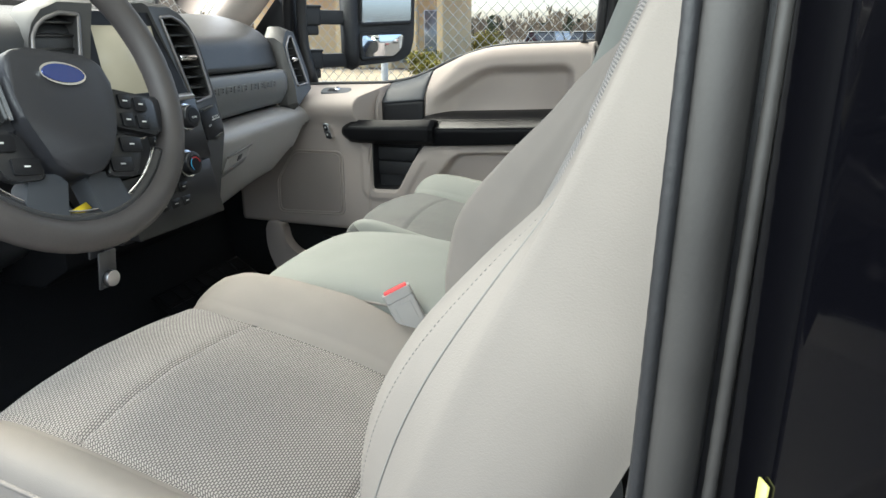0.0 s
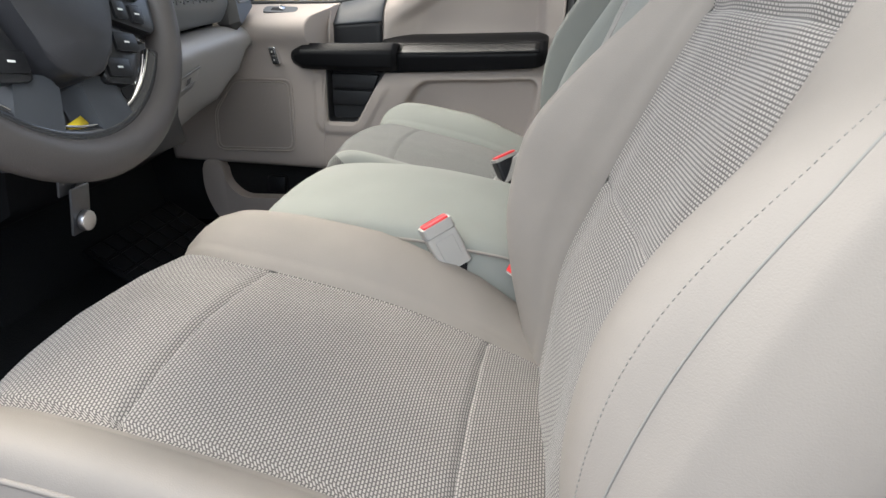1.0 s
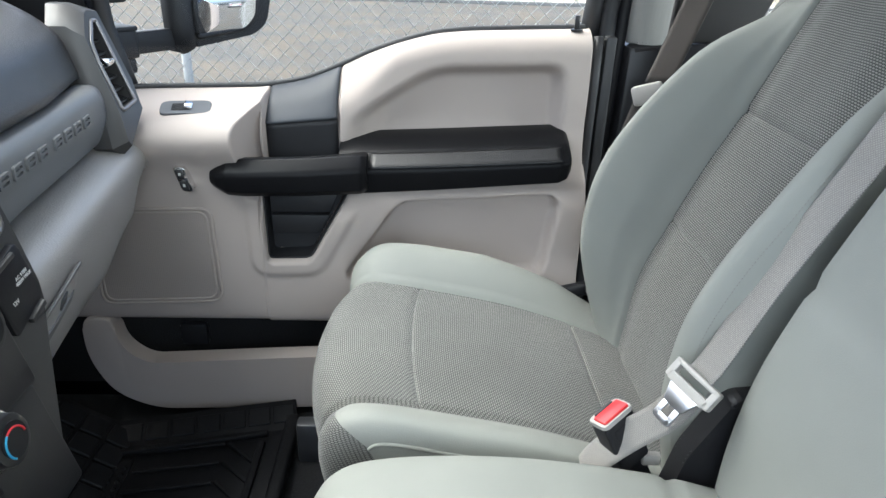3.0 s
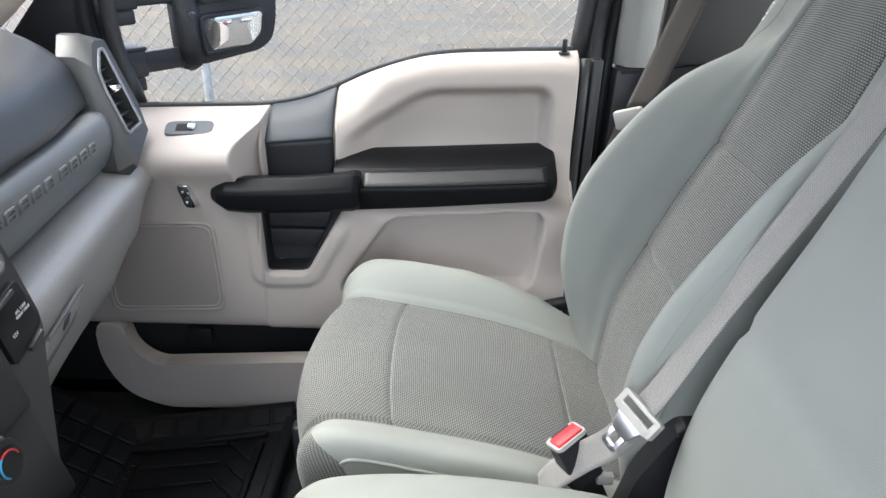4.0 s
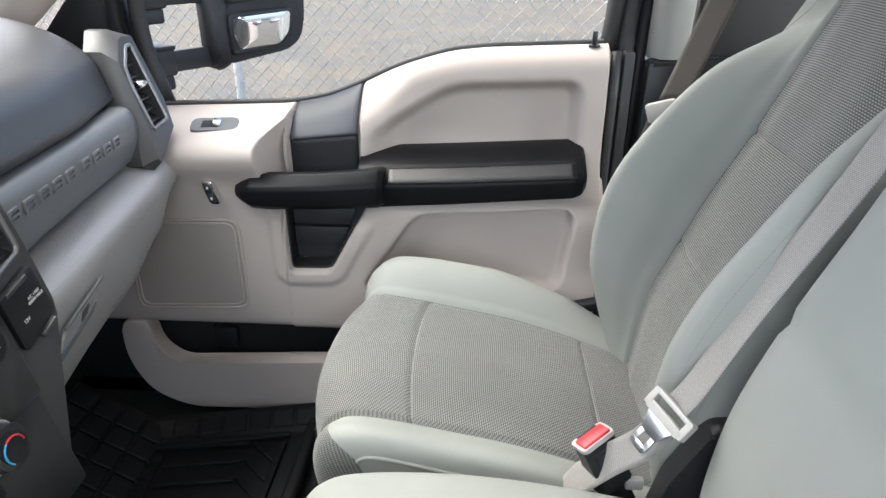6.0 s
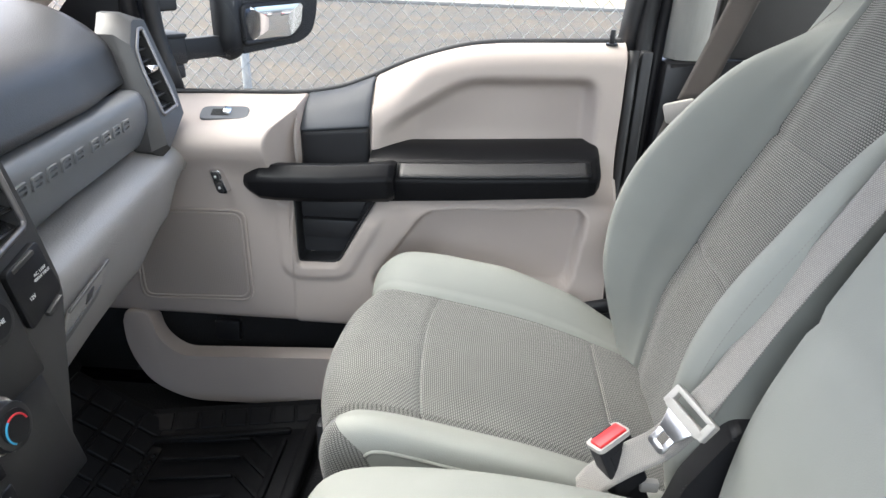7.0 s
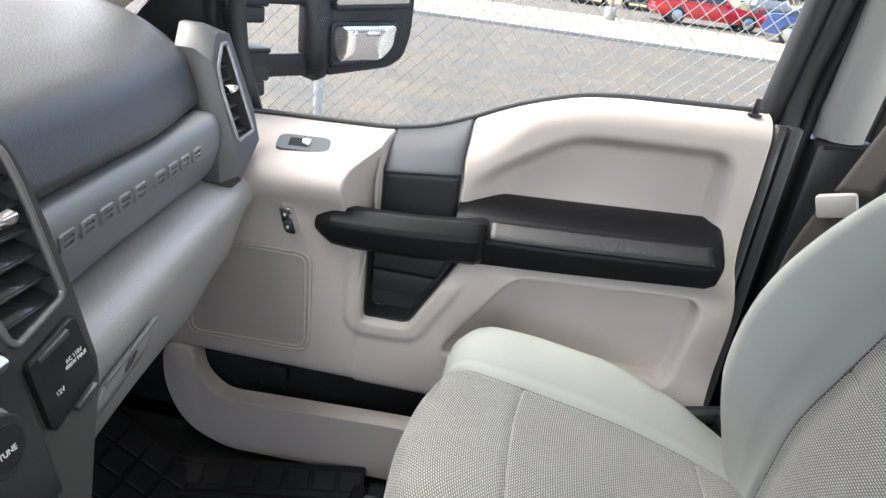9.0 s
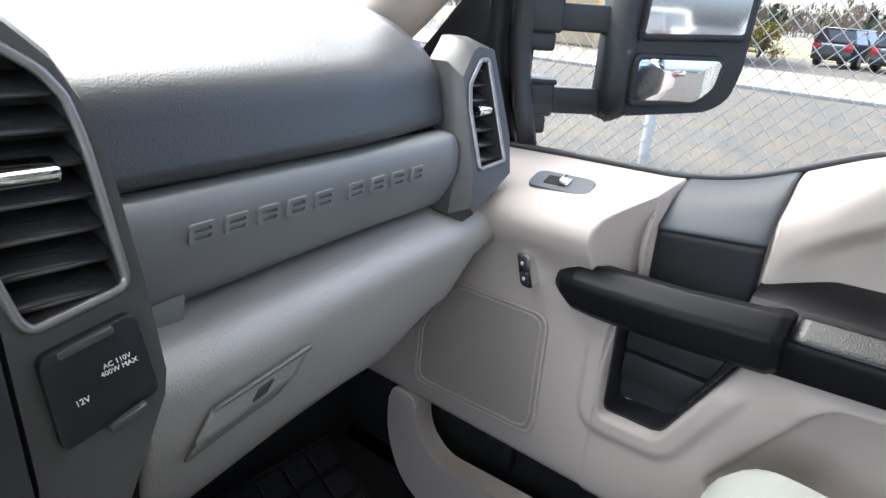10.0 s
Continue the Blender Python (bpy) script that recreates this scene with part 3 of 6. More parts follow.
def build_middle_seat():
    seat = empty("middle_seat", (-0.05, 0, FLOOR_Z))
    one = lambda u: np.ones_like(u)
    none = lambda u, y: 0 * u * y
    path = [(-0.30, 0.17), (-0.335, 0.25), (-0.352, 0.33), (-0.350, 0.39), (-0.325, 0.432), (-0.27, 0.449), (-0.17, 0.453), (-0.07, 0.444), (0.03, 0.426), (0.10, 0.405), (0.16, 0.385)]
    spine_ = [(-0.27, 0.17), (-0.27, 0.22), (-0.27, 0.27), (-0.26, 0.30), (-0.24, 0.31), (-0.21, 0.31), (-0.15, 0.31), (-0.07, 0.305), (0.03, 0.29), (0.10, 0.275), (0.16, 0.26)]
    cr = cross_section([(0, -0.02), (0.05, -0.015), (0.09, 0.0), (0.125, 0.02), (0.150, 0.09), (0.163, 0.30), (0.166, 0.60), (0.163, 0.98)])
    sm = near(path, 0, 0.045, 0.5, 1)
    seam = lambda u, y: 0.07 * dips(u, sm, 0.006) + 0 * y
    surface("cushion", seat_sheet(cluster(0, 1, 70), np.linspace(-1, 1, 81), path, spine_, cr, one, one, seam, 0.0), CLOTH, seat, "plain smooth grey cloth cushion")
    tube("welt", [(-0.31, -0.1615, 0.405), (-0.25, -0.1620, 0.422), (-0.12, -0.1622, 0.4285), (-0.03, -0.1622, 0.420), (0.03, -0.1622, 0.412), (0.09, -0.162, 0.396)], 0.0021, CLOTH_WARM, seat, "sewn welt along the cushion side", n=60)
    bp = [(0.10, 0.30), (0.098, 0.40), (0.100, 0.47), (0.112, 0.56), (0.146, 0.67), (0.185, 0.77), (0.225, 0.88), (0.25, 0.94), (0.29, 0.96), (0.34, 0.95), (0.36, 0.90), (0.33, 0.75), (0.28, 0.55), (0.25, 0.32)]
    bs = [(0.18, 0.30), (0.18, 0.40), (0.185, 0.47), (0.20, 0.55), (0.23, 0.65), (0.26, 0.74), (0.28, 0.83), (0.285, 0.87), (0.29, 0.88), (0.295, 0.87), (0.29, 0.84), (0.27, 0.73), (0.235, 0.55), (0.21, 0.32)]
    bc = cross_section([(0, 0.0), (0.05, 0.0), (0.09, 0.005), (0.13, 0.02), (0.152, 0.10), (0.163, 0.30), (0.166, 0.60), (0.163, 0.98)])
    sb = near(bp, 1, 0.66, 0, 0.5)
    seam2 = lambda u, y: 0.05 * dips(u, sb, 0.004) + 0 * y
    surface("backrest", seat_sheet(cluster(0, 1, 90), np.linspace(-1, 1, 81), bp, bs, bc, one, one, seam2, 0.0), CLOTH, seat, "plain smooth grey cloth folding backrest")
    part("seat_base", box_bm((0.36, 0.26, 0.17), (-0.08, 0, FLOOR_Z + 0.085), 0.02), BLACK, seat, "black plastic seat base")
    hc = part("hinge_cover", prism_bm(round_poly([(0.055, 0.33), (0.16, 0.33), (0.20, 0.44), (0.165, 0.52), (0.115, 0.50), (0.075, 0.42)], 0.012), 0.168, 0.200, bevel=0.005), BLACK, seat, "black plastic hinge cover")
    part("hinge_boss", cyl_bm(0.026, 0.020, Matrix.Translation((0.115, 0.205, 0.41)) @ pose(0, 0, 0, 90, 0, 0), 20, 0.022, 0.003), BLACK, hc)
    part("hinge_lever", prism_bm(round_poly([(0.085, 0.35), (0.105, 0.35), (0.155, 0.49), (0.140, 0.50)], 0.004), 0.200, 0.210, bevel=0.002), BLACK, hc)
    part("hinge_clip", box_bm((0.022, 0.010, 0.016), (0.045, 0.195, 0.395), 0.003), BUCKLE_GREY, hc, "pale clip")
    return tagged(seat, "plain grey cloth middle seat between the bucket seats", "car seat")


build_middle_seat()

# ---- passenger door ----
door = empty("door_passenger", (-0.40, 0.80, FLOOR_Z))
tagged(door, "closed passenger door with beige trim and black armrest", "car door")
SILL = [(-0.98, 0.655), (-0.76, 0.667), (-0.60, 0.673), (-0.53, 0.677), (-0.46, 0.690), (-0.40, 0.712), (-0.32, 0.748), (-0.227, 0.777), (-0.16, 0.787), (-0.09, 0.791), (0.09, 0.798)]


def sill_z(x):
    return smooth_table(x, SILL)


def in_poly(x, z, poly):
    """Signed distance of a point to a polygon's edge: positive inside."""
    inside, best = False, 9.0
    n = len(poly)
    for i in range(n):
        (x1, z1), (x2, z2) = poly[i], poly[(i + 1) % n]
        if (z1 > z) != (z2 > z) and x < (x2 - x1) * (z - z1) / (z2 - z1) + x1:
            inside = not inside
        dx, dz = x2 - x1, z2 - z1
        t = max(0, min(1, ((x - x1) * dx + (z - z1) * dz) / (dx * dx + dz * dz)))
        best = min(best, math.hypot(x - x1 - t * dx, z - z1 - t * dz))
    return best if inside else -best


UPPER_RECESS = round_poly([(-0.44, 0.54), (-0.44, 0.598), (-0.215, 0.738), (0.042, 0.748), (0.040, 0.54)], 0.045)
LOWER_RECESS = round_poly([(-0.272, 0.498), (0.032, 0.515), (0.012, 0.345), (-0.38, 0.345)], 0.03)
POCKET = round_poly([(-0.520, 0.530), (-0.352, 0.540), (-0.437, 0.387), (-0.518, 0.384)], 0.012)


def ease(t):
    t = min(1, max(0, t))
    return t * t * (3 - 2 * t)


def door_row(x, n=110):
    zt = float(sill_z(x))
    zf = 0.673
    f = [(0.905, zt), (0.83, zt - 0.007), (0.745, zt - 0.020), (0.714, zt - 0.029), (0.698, zt - 0.046), (0.701, zt - 0.070), (0.722, 0.56), (0.728, 0.50), (0.726, 0.42), (0.722, 0.33), (0.724, 0.265), (0.745, 0.252)]
    r = [(0.905, zt), (0.875, zt + 0.002), (0.850, zt - 0.007), (0.836, zt - 0.024), (0.832, zt - 0.05), (0.829, 0.68), (0.830, 0.62), (0.812, 0.560), (0.752, 0.505), (0.754, 0.38), (0.735, 0.265), (0.745, 0.252)]
    # the face below the pocket carries on level with the front panel
    h = zt - 0.628 - 0.014 * (x + 0.52) / 0.135
    q = [(0.905, zt), (0.880, zt - 0.10 * h), (0.850, zt - 0.40 * h), (0.824, zt - 0.78 * h), (0.814, 0.61), (0.815, 0.585), (0.815, 0.56), (0.80, 0.535), (0.731, 0.50), (0.727, 0.38), (0.725, 0.265), (0.745, 0.252)]
    s = [(0.905, zt - 0.006), (0.885, zt - 0.10 * h - 0.008), (0.860, zt - 0.40 * h - 0.008), (0.836, zt - 0.78 * h), (0.826, 0.61), (0.825, 0.585), (0.825, 0.56), (0.80, 0.535), (0.731, 0.50), (0.727, 0.38), (0.725, 0.265), (0.745, 0.252)]
    k3 = ease((x + 0.380) / 0.11)
    r = [tuple(np.array(a) * (1 - k3) + np.array(b) * k3) for a, b in zip(q, r)]
    k, k2 = ease((x + 0.527) / 0.006), ease((x + 0.388) / 0.008)
    p = [tuple((np.array(a) * (1 - k) + np.array(b) * k) * (1 - k2) + np.array(c) * k2) for a, b, c in zip(f, s, r)]
    row = spline(p, n)
    if -0.556 < x < -0.5235:
        # slanting end wall of the front panel, down to the strap
        row[:, 0] = [max(y, y + (0.702 + (x + 0.556) * 3.6 - y) * ease((z - 0.505) / 0.02)) for y, z in row]
    out = []
    edge = ease((x - 0.078) / 0.010)
    for y, z in row:
        y += 0.040 * ease(in_poly(x, z, UPPER_RECESS) / 0.030) * ease((x + 0.384) / 0.09) + 0.038 * ease((in_poly(x, z, LOWER_RECESS) + 0.003) / 0.010)
        y += 0.090 * ease((in_poly(x, z, POCKET) + 0.001) / 0.006)
        y += 0.05 * edge
        out_d = -in_poly(x, z, POCKET)
        if z < 0.50 and out_d > -0.002:
            y -= 0.005 * ease((0.036 - out_d) / 0.014) * ease((0.50 - z) / 0.03)
        out.append((x, y, z))
    return out


xs = np.unique(np.concatenate([np.linspace(-0.97, -0.56, 42), np.linspace(-0.56, -0.5235, 16), np.linspace(-0.528, -0.512, 10), np.linspace(-0.392, -0.376, 9), np.linspace(-0.512, -0.30, 52), np.linspace(-0.30, 0.076, 76), np.linspace(0.076, 0.09, 9)]))
trim = surface("trim_panel", [door_row(x) for x in xs], BEIGE, door, "beige moulded door trim", thick=-0.004)


def ring_bm(outer, y0, y1, t, bm=None):
    """A wall of thickness t round a polygon in x, z, from y0 to y1, with a back plate."""
    bm = bm or bmesh.new()
    c = np.mean(outer, axis=0)
    n = len(outer)
    inner = [tuple(np.array(p) + (c - np.array(p)) / np.linalg.norm(c - np.array(p)) * t) for p in outer]
    rows = [[bm.verts.new((p[0], y, p[1])) for p in q] for q, y in ((outer, y1), (outer, y0), (inner, y0), (inner, y1 - 0.002))]
    for a, b in zip(rows[:-1], rows[1:]):
        for i in range(n):
            bm.faces.new((a[i], a[(i + 1) % n], b[(i + 1) % n], b[i]))
    bm.faces.new(rows[-1])
    return bm


pocket = part("pull_pocket", ring_bm(POCKET, 0.738, 0.785, 0.004), RUBBER, door, "black lined pull pocket with ribs")
for z in (0.488, 0.445):
    part("pocket_rib", prism_bm([(-0.513, z - 0.019), (-0.40 - (0.49 - z) * 0.55, z - 0.019), (-0.385 - (0.49 - z) * 0.4, z + 0.019), (-0.513, z + 0.019)], 0.765, 0.785, bevel=0.003), RUBBER, pocket)

# black strap that runs from the sill down behind the grab handle
band = []
low = []
STRAP_X = np.linspace(-0.521, -0.387, 24)
for x in STRAP_X:
    e = abs(x + 0.454) / 0.067
    zt = float(sill_z(x))
    zb = 0.628 + 0.014 * (x + 0.52) / 0.135
    dy = 0.006 * e ** 10
    h = zt - zb
    band.append([(x, y + dy, z) for y, z in spline([(0.900, zt + 0.001), (0.880, zt - 0.10 * h), (0.850, zt - 0.40 * h), (0.824, zt - 0.78 * h), (0.812, zb), (0.812, zb - 0.004)], 30)])
    low.append([(x, y + dy, z) for y, z in spline([(0.8135, zb - 0.003), (0.8135, 0.60), (0.8145, 0.56), (0.816, 0.50)], 12)])
surface("strap_cap", band, STRAP_VINYL, door, "charcoal vinyl cap that rolls over the sill", thick=-0.005)
surface("strap", low, MATT_BLACK, door, "black strap face behind the grab handle", thick=-0.004)

# grab handle: a faceted bar that stands off the panel
def bar(name, stations, mat, parent, label, bevel=0.003):
    """A closed bar lofted through sections (x, [(y, z)...])."""
    bm = bmesh.new()
    rings = [[bm.verts.new((x, y, z)) for y, z in sec] for x, sec in stations]
    k = len(rings[0])
    bm.faces.new(rings[0][::-1])
    bm.faces.new(rings[-1])
    for a, b in zip(rings[:-1], rings[1:]):
        for i in range(k):
            bm.faces.new((a[i], a[(i + 1) % k], b[(i + 1) % k], b[i]))
    bmesh.ops.recalc_face_normals(bm, faces=bm.faces)
    es = [e for e in bm.edges if len(e.link_faces) == 2 and e.calc_face_angle(0) > radians(14)]
    bmesh.ops.bevel(bm, geom=es, offset=bevel, segments=3, affect="EDGES", profile=0.5, clamp_overlap=True)
    return part(name, bm, mat, parent, label, angle=50)


def grab_section(y0, z0, z1, back):
    return [(back, z1 - 0.004), (y0 + 0.026, z1), (y0 + 0.004, z1 - 0.016), (y0, z1 - 0.024), (y0 + 0.002, z0 + 0.012), (y0 + 0.016, z0), (back, z0 + 0.004)]


bar("grab_handle", [(-0.604, grab_section(0.714, 0.533, 0.577, 0.742)), (-0.590, grab_section(0.702, 0.530, 0.580, 0.745)), (-0.572, grab_section(0.694, 0.523, 0.586, 0.750)), (-0.54, grab_section(0.691, 0.522, 0.587, 0.745)),
                    (-0.44, grab_section(0.694, 0.523, 0.590, 0.745)), (-0.36, grab_section(0.704, 0.524, 0.593, 0.76)), (-0.338, grab_section(0.708, 0.524, 0.593, 0.775)), (-0.328, grab_section(0.720, 0.526, 0.588, 0.78))],
    ARM_BLACK, door, "black plastic grab handle")


def arm_section(y0, z0, z1):
    return [(0.865, z1 + 0.004), (y0 + 0.085, z1), (y0 + 0.043, z1 - 0.012), (y0 + 0.038, z1 - 0.016), (y0 + 0.009, z1 - 0.030), (y0 + 0.002, z1 - 0.036), (y0, z1 - 0.043), (y0 + 0.006, z0), (0.82, z0)]


arm = bar("armrest", [(-0.384, arm_section(0.742, 0.516, 0.597)), (-0.345, arm_section(0.735, 0.518, 0.600)), (-0.20, arm_section(0.733, 0.528, 0.607)), (0.022, arm_section(0.735, 0.545, 0.6195)),
                      (0.038, arm_section(0.742, 0.550, 0.620)), (0.047, arm_section(0.760, 0.558, 0.619))], ARM_BLACK, door, "black armrest with a grained vinyl top", 0.003)
pad = []
for x in np.linspace(-0.325, 0.026, 30):
    z1 = float(table(x, [-0.345, -0.20, 0.022], [0.600, 0.607, 0.6195]))
    y1 = float(table(x, [-0.345, -0.20, 0.022], [0.735, 0.733, 0.735]))
    pad.append([(x, y - 0.0008, z + 0.0008) for y, z in spline([(y1 + 0.037, z1 - 0.0165), (y1 + 0.023, z1 - 0.0232), (y1 + 0.009, z1 - 0.030), (y1 + 0.003, z1 - 0.0352)], 10)])
surface("armrest_pad", pad, BLACK_GRAIN, arm, "glossy grained black vinyl strip", thick=0.001)

# speaker cover with its double bead
SPK = round_poly([(-0.835, 0.293), (-0.835, 0.40), (-0.775, 0.487), (-0.612, 0.490), (-0.608, 0.302)], 0.022, 6)


def door_y(x, z):
    row = np.array(door_row(x, 60))
    k = np.argsort(row[:, 2])
    return float(np.interp(z, row[k, 2], row[k, 1]))


spk = [(x, door_y(x, z) - 0.0015, z) for x, z in SPK]
bm = bmesh.new()
bm.faces.new([bm.verts.new(p) for p in spk])
bm.faces.new([bm.verts.new((x, y + 0.003, z)) for x, y, z in spk])
sp = part("speaker_cover", bm, BEIGE_SOFT, door, "beige perforated speaker cover")
cen = np.mean(SPK, axis=0)
for k, r in ((1.0, 0.0030), (0.93, 0.0022)):
    q = [tuple(cen + (np.array(p) - cen) * k) for p in SPK]
    tube("bead", [(x, door_y(x, z) - 0.002, z) for x, z in q], r, BEIGE, sp, sides=6, closed=True)

# lower bin
LIP = round_poly([(-0.885, 0.262), (-0.888, 0.17), (-0.85, 0.085), (-0.77, 0.046), (0.04, 0.060), (0.04, 0.182), (-0.45, 0.176), (-0.775, 0.158), (-0.818, 0.195), (-0.828, 0.262)], 0.045, 8)
part("bin_lip", prism_bm(LIP, 0.715, 0.755, bevel=0.005, seg=3), BEIGE, door, "beige lip of the door bin", angle=60)
part("bin_liner", box_bm((0.95, 0.012, 0.24), (-0.42, 0.815, 0.165), 0.003), CARPET, door, "black door bin liner")
part("bin_floor", box_bm((0.95, 0.07, 0.012), (-0.42, 0.78, 0.10), 0.003), CARPET, door)
part("bin_bracket", box_bm((0.055, 0.02, 0.05), (-0.70, 0.795, 0.18), 0.006), BLACK, door)

# switches
SW_AT = Vector((-0.6505, 0.783, 0.6600))
SW_X, SW_Y = Vector((0.086, 0.0145, 0.0)).normalized(), Vector((0.017, -0.048, -0.0125))
SW_Y = (SW_Y - SW_X * SW_Y.dot(SW_X)).normalized()
SW_N = SW_Y.cross(SW_X)
SWM = Matrix(((SW_X.x, -SW_Y.x, SW_N.x, SW_AT.x), (SW_X.y, -SW_Y.y, SW_N.y, SW_AT.y), (SW_X.z, -SW_Y.z, SW_N.z, SW_AT.z), (0, 0, 0, 1)))


def switch_prism(name, poly, z0, z1, r, mat, parent, label=""):
    bm = prism_bm(round_poly(poly, r, 5), z0, z1, "z", 0.0006, 1)
    bm.transform(SWM)
    return part(name, bm, mat, parent, label)


SWITCH_GREY = material("switch_plate_grey", (0.085, 0.09, 0.10), 0.5, 0, 0.2, 0.001, spec=0.15)
sw = switch_prism("window_switch", [(-0.0435, -0.024), (0.0425, -0.024), (0.0425, 0.024), (-0.0435, 0.024)], -0.006, 0.0018, 0.014, SWITCH_GREY, door, "slate grey window switch plate")
switch_prism("switch_well", [(-0.024, -0.012), (0.008, -0.012), (0.008, 0.013), (-0.024, 0.013)], 0.001, 0.0024, 0.002, CARPET, sw)
rk = box_bm((0.014, 0.022, 0.007), (0.004, 0.001, 0.0045), 0.0025, 2, rot=pose(0, 0, 0, 0, 24, 0))
rk.transform(SWM)
part("switch_rocker", rk, CHROME, sw, "chrome rocker")
lk = part("lock_switch", prism_bm(round_poly([(-0.662, 0.574), (-0.643, 0.574), (-0.631, 0.530), (-0.650, 0.530)], 0.005), 0.7070, 0.726, bevel=0.0012), CHROME, door, "chrome-rimmed door lock switch")
for z0, z1, dx in ((0.5535, 0.571, 0.0060), (0.533, 0.5505, 0.0115)):
    bt = part("lock_button", prism_bm(round_poly([(-0.6645 + dx, z1), (-0.6530 + dx, z1), (-0.6482 + dx, z0), (-0.6597 + dx, z0)], 0.003), 0.7040, 0.712, bevel=0.0008), RUBBER, lk, "black lock button")
    part("legend", box_bm((0.004, 0.0006, 0.005), (-0.6562 + dx, 0.7038, (z0 + z1) / 2)), material("lock_mark_white", (0.6, 0.6, 0.58), 0.6), bt)
kb = bmesh.new()
cyl_bm(0.0055, 0.026, Matrix.Translation((0.053, 0.868, 0.812)), 16, 0.0045, 0.0015, kb)
cyl_bm(0.011, 0.004, Matrix.Translation((0.053, 0.868, 0.799)), 20, None, 0.001, kb)
part("lock_knob", kb, BLACK, door, "black door lock knob")

# glass, seals, outer skin and frame
zs = np.linspace(-0.02, 0.46, 9)
pane = surface("pane", [[(x, 0.928 - 0.25 * h, float(sill_z(x)) * (1 - h / 0.46 if h > 0 else 1) + (1.37 * h / 0.46 if h > 0 else 0) + min(h, 0)) for h in zs] for x in np.linspace(-0.84, 0.085, 30)], GLASS, door, "clear door glass")
pane.visible_shadow = False
tube("sill_seal", [(x, 0.908, float(sill_z(x)) + 0.002) for x in np.linspace(-0.83, 0.09, 60)], 0.0065, RUBBER, door, "black rubber sill seal", sides=8)
part("outer_skin", prism_bm([(-0.98, 0.64)] + [(x, float(sill_z(x)) - 0.012) for x in np.linspace(-0.84, 0.10, 20)] + [(0.11, 0.05), (-0.98, 0.05)], 0.935, 0.965, bevel=0.004), PAINT, door, "black painted outer skin")
tube("rear_frame", [(0.090, 0.925, 0.77), (0.098, 0.905, 0.90), (0.122, 0.81, 1.37)], 0.020, RUBBER, door, "black window frame", sides=8, n=10, flat=1.6)
tube("front_frame", [(-0.800, 0.925, 0.66), (-0.823, 0.905, 0.84), (-0.73, 0.79, 1.16)], 0.014, RUBBER, door, "black window frame", sides=8, n=10, flat=1.4)
tube("front_frame", [(-0.840, 0.925, 0.66), (-0.868, 0.905, 0.84), (-0.77, 0.79, 1.16)], 0.016, BLACK, door, "black window frame", sides=8, n=10, flat=1.4)
part("sail_panel", prism_bm([(-0.87, 0.655), (-1.06, 0.66), (-1.02, 0.80), (-0.90, 0.93), (-0.88, 0.90)], 0.895, 0.92, bevel=0.004), BLACK, door, "black mirror sail panel")
# added dark strip: hides the brightly lit trim edge, where a dark gap belongs
tube("edge_seal", [(0.0935, 0.856, 0.28), (0.0935, 0.856, 0.50), (0.0940, 0.856, 0.70), (0.0945, 0.862, 0.79)], 0.0095, RUBBER, door, "black rubber seal along the trim edge", sides=10)
part("door_edge", box_bm((0.02, 0.09, 0.74), (0.118, 0.90, 0.42), 0.004), RUBBER, door, "black rubber door edge")

# passenger B-pillar
structure("wall_pillar", prism_bm([(0.135, 0.03), (0.42, 0.03), (0.42, 0.800), (0.30, 0.775), (0.150, 0.775)], 0.845, 0.93, bevel=0.01), BLACK, "dark lower pillar trim beside the passenger seat", "pillar trim")
up = prism_bm(round_poly([(0.150, 0.90), (0.158, 0.868), (0.185, 0.855), (0.222, 0.860), (0.232, 0.905)], 0.02), 0.777, 1.40, "z", 0.004)
for v in up.verts:
    v.co.y -= max(0, v.co.z - 0.78) * 0.22
    v.co.x -= max(0, v.co.z - 0.78) * 0.03
structure("wall_pillar_upper", up, material("grey_beige_pillar_trim", (0.24, 0.234, 0.22), 0.75, 0, 0.3, 0.002, 0.06, 0.3), "beige upper pillar trim", "pillar trim")
TAUPE = material("taupe_trim", (0.028, 0.026, 0.025), 0.7, 0, 0.3, 0.002, 0.1, 0.3)
tp = prism_bm([(0.234, 0.779), (0.385, 0.779), (0.410, 0.90), (0.475, 1.0), (0.585, 1.08), (0.585, 1.40), (0.222, 1.40)], 0.875, 0.915, bevel=0.006)
for v in tp.verts:
    v.co.y -= max(0, v.co.z - 0.78) * 0.20
structure("wall_pillar_inner", tp, TAUPE, "dark taupe trim between pillar and rear window", "pillar trim")
for x, w, m in ((0.112, 0.016, RUBBER), (0.138, 0.012, BLACK)):
    tagged(tube("trim_door_seal", [(x, 0.895, 0.06), (x + 0.004, 0.893, 0.78), (x + 0.012, 0.865, 0.95), (x + 0.028, 0.77, 1.40)], w, m, sides=8, n=24), "black rubber seal down the door pillar", "door seal", kind="structure")
structure("wall_kick", prism_bm([(-1.2, 0.0), (-0.87, 0.0), (-0.90, 0.60), (-1.2, 0.66)], 0.80, 0.90, bevel=0.01), CARPET, "dark kick panel ahead of the passenger door", "panel")
structure("wall_kick_driver", prism_bm([(-1.2, 0.0), (-0.87, 0.0), (-0.90, 0.60), (-1.2, 0.66)], -0.90, -0.80, bevel=0.01), CARPET, "dark kick panel ahead of the driver doorway", "panel")

# ---- dashboard ----
dash = empty("dashboard", (-0.75, 0.2, 0.45))
tagged(dash, "charcoal and warm grey pickup dashboard with vents and glove boxes", "dashboard")


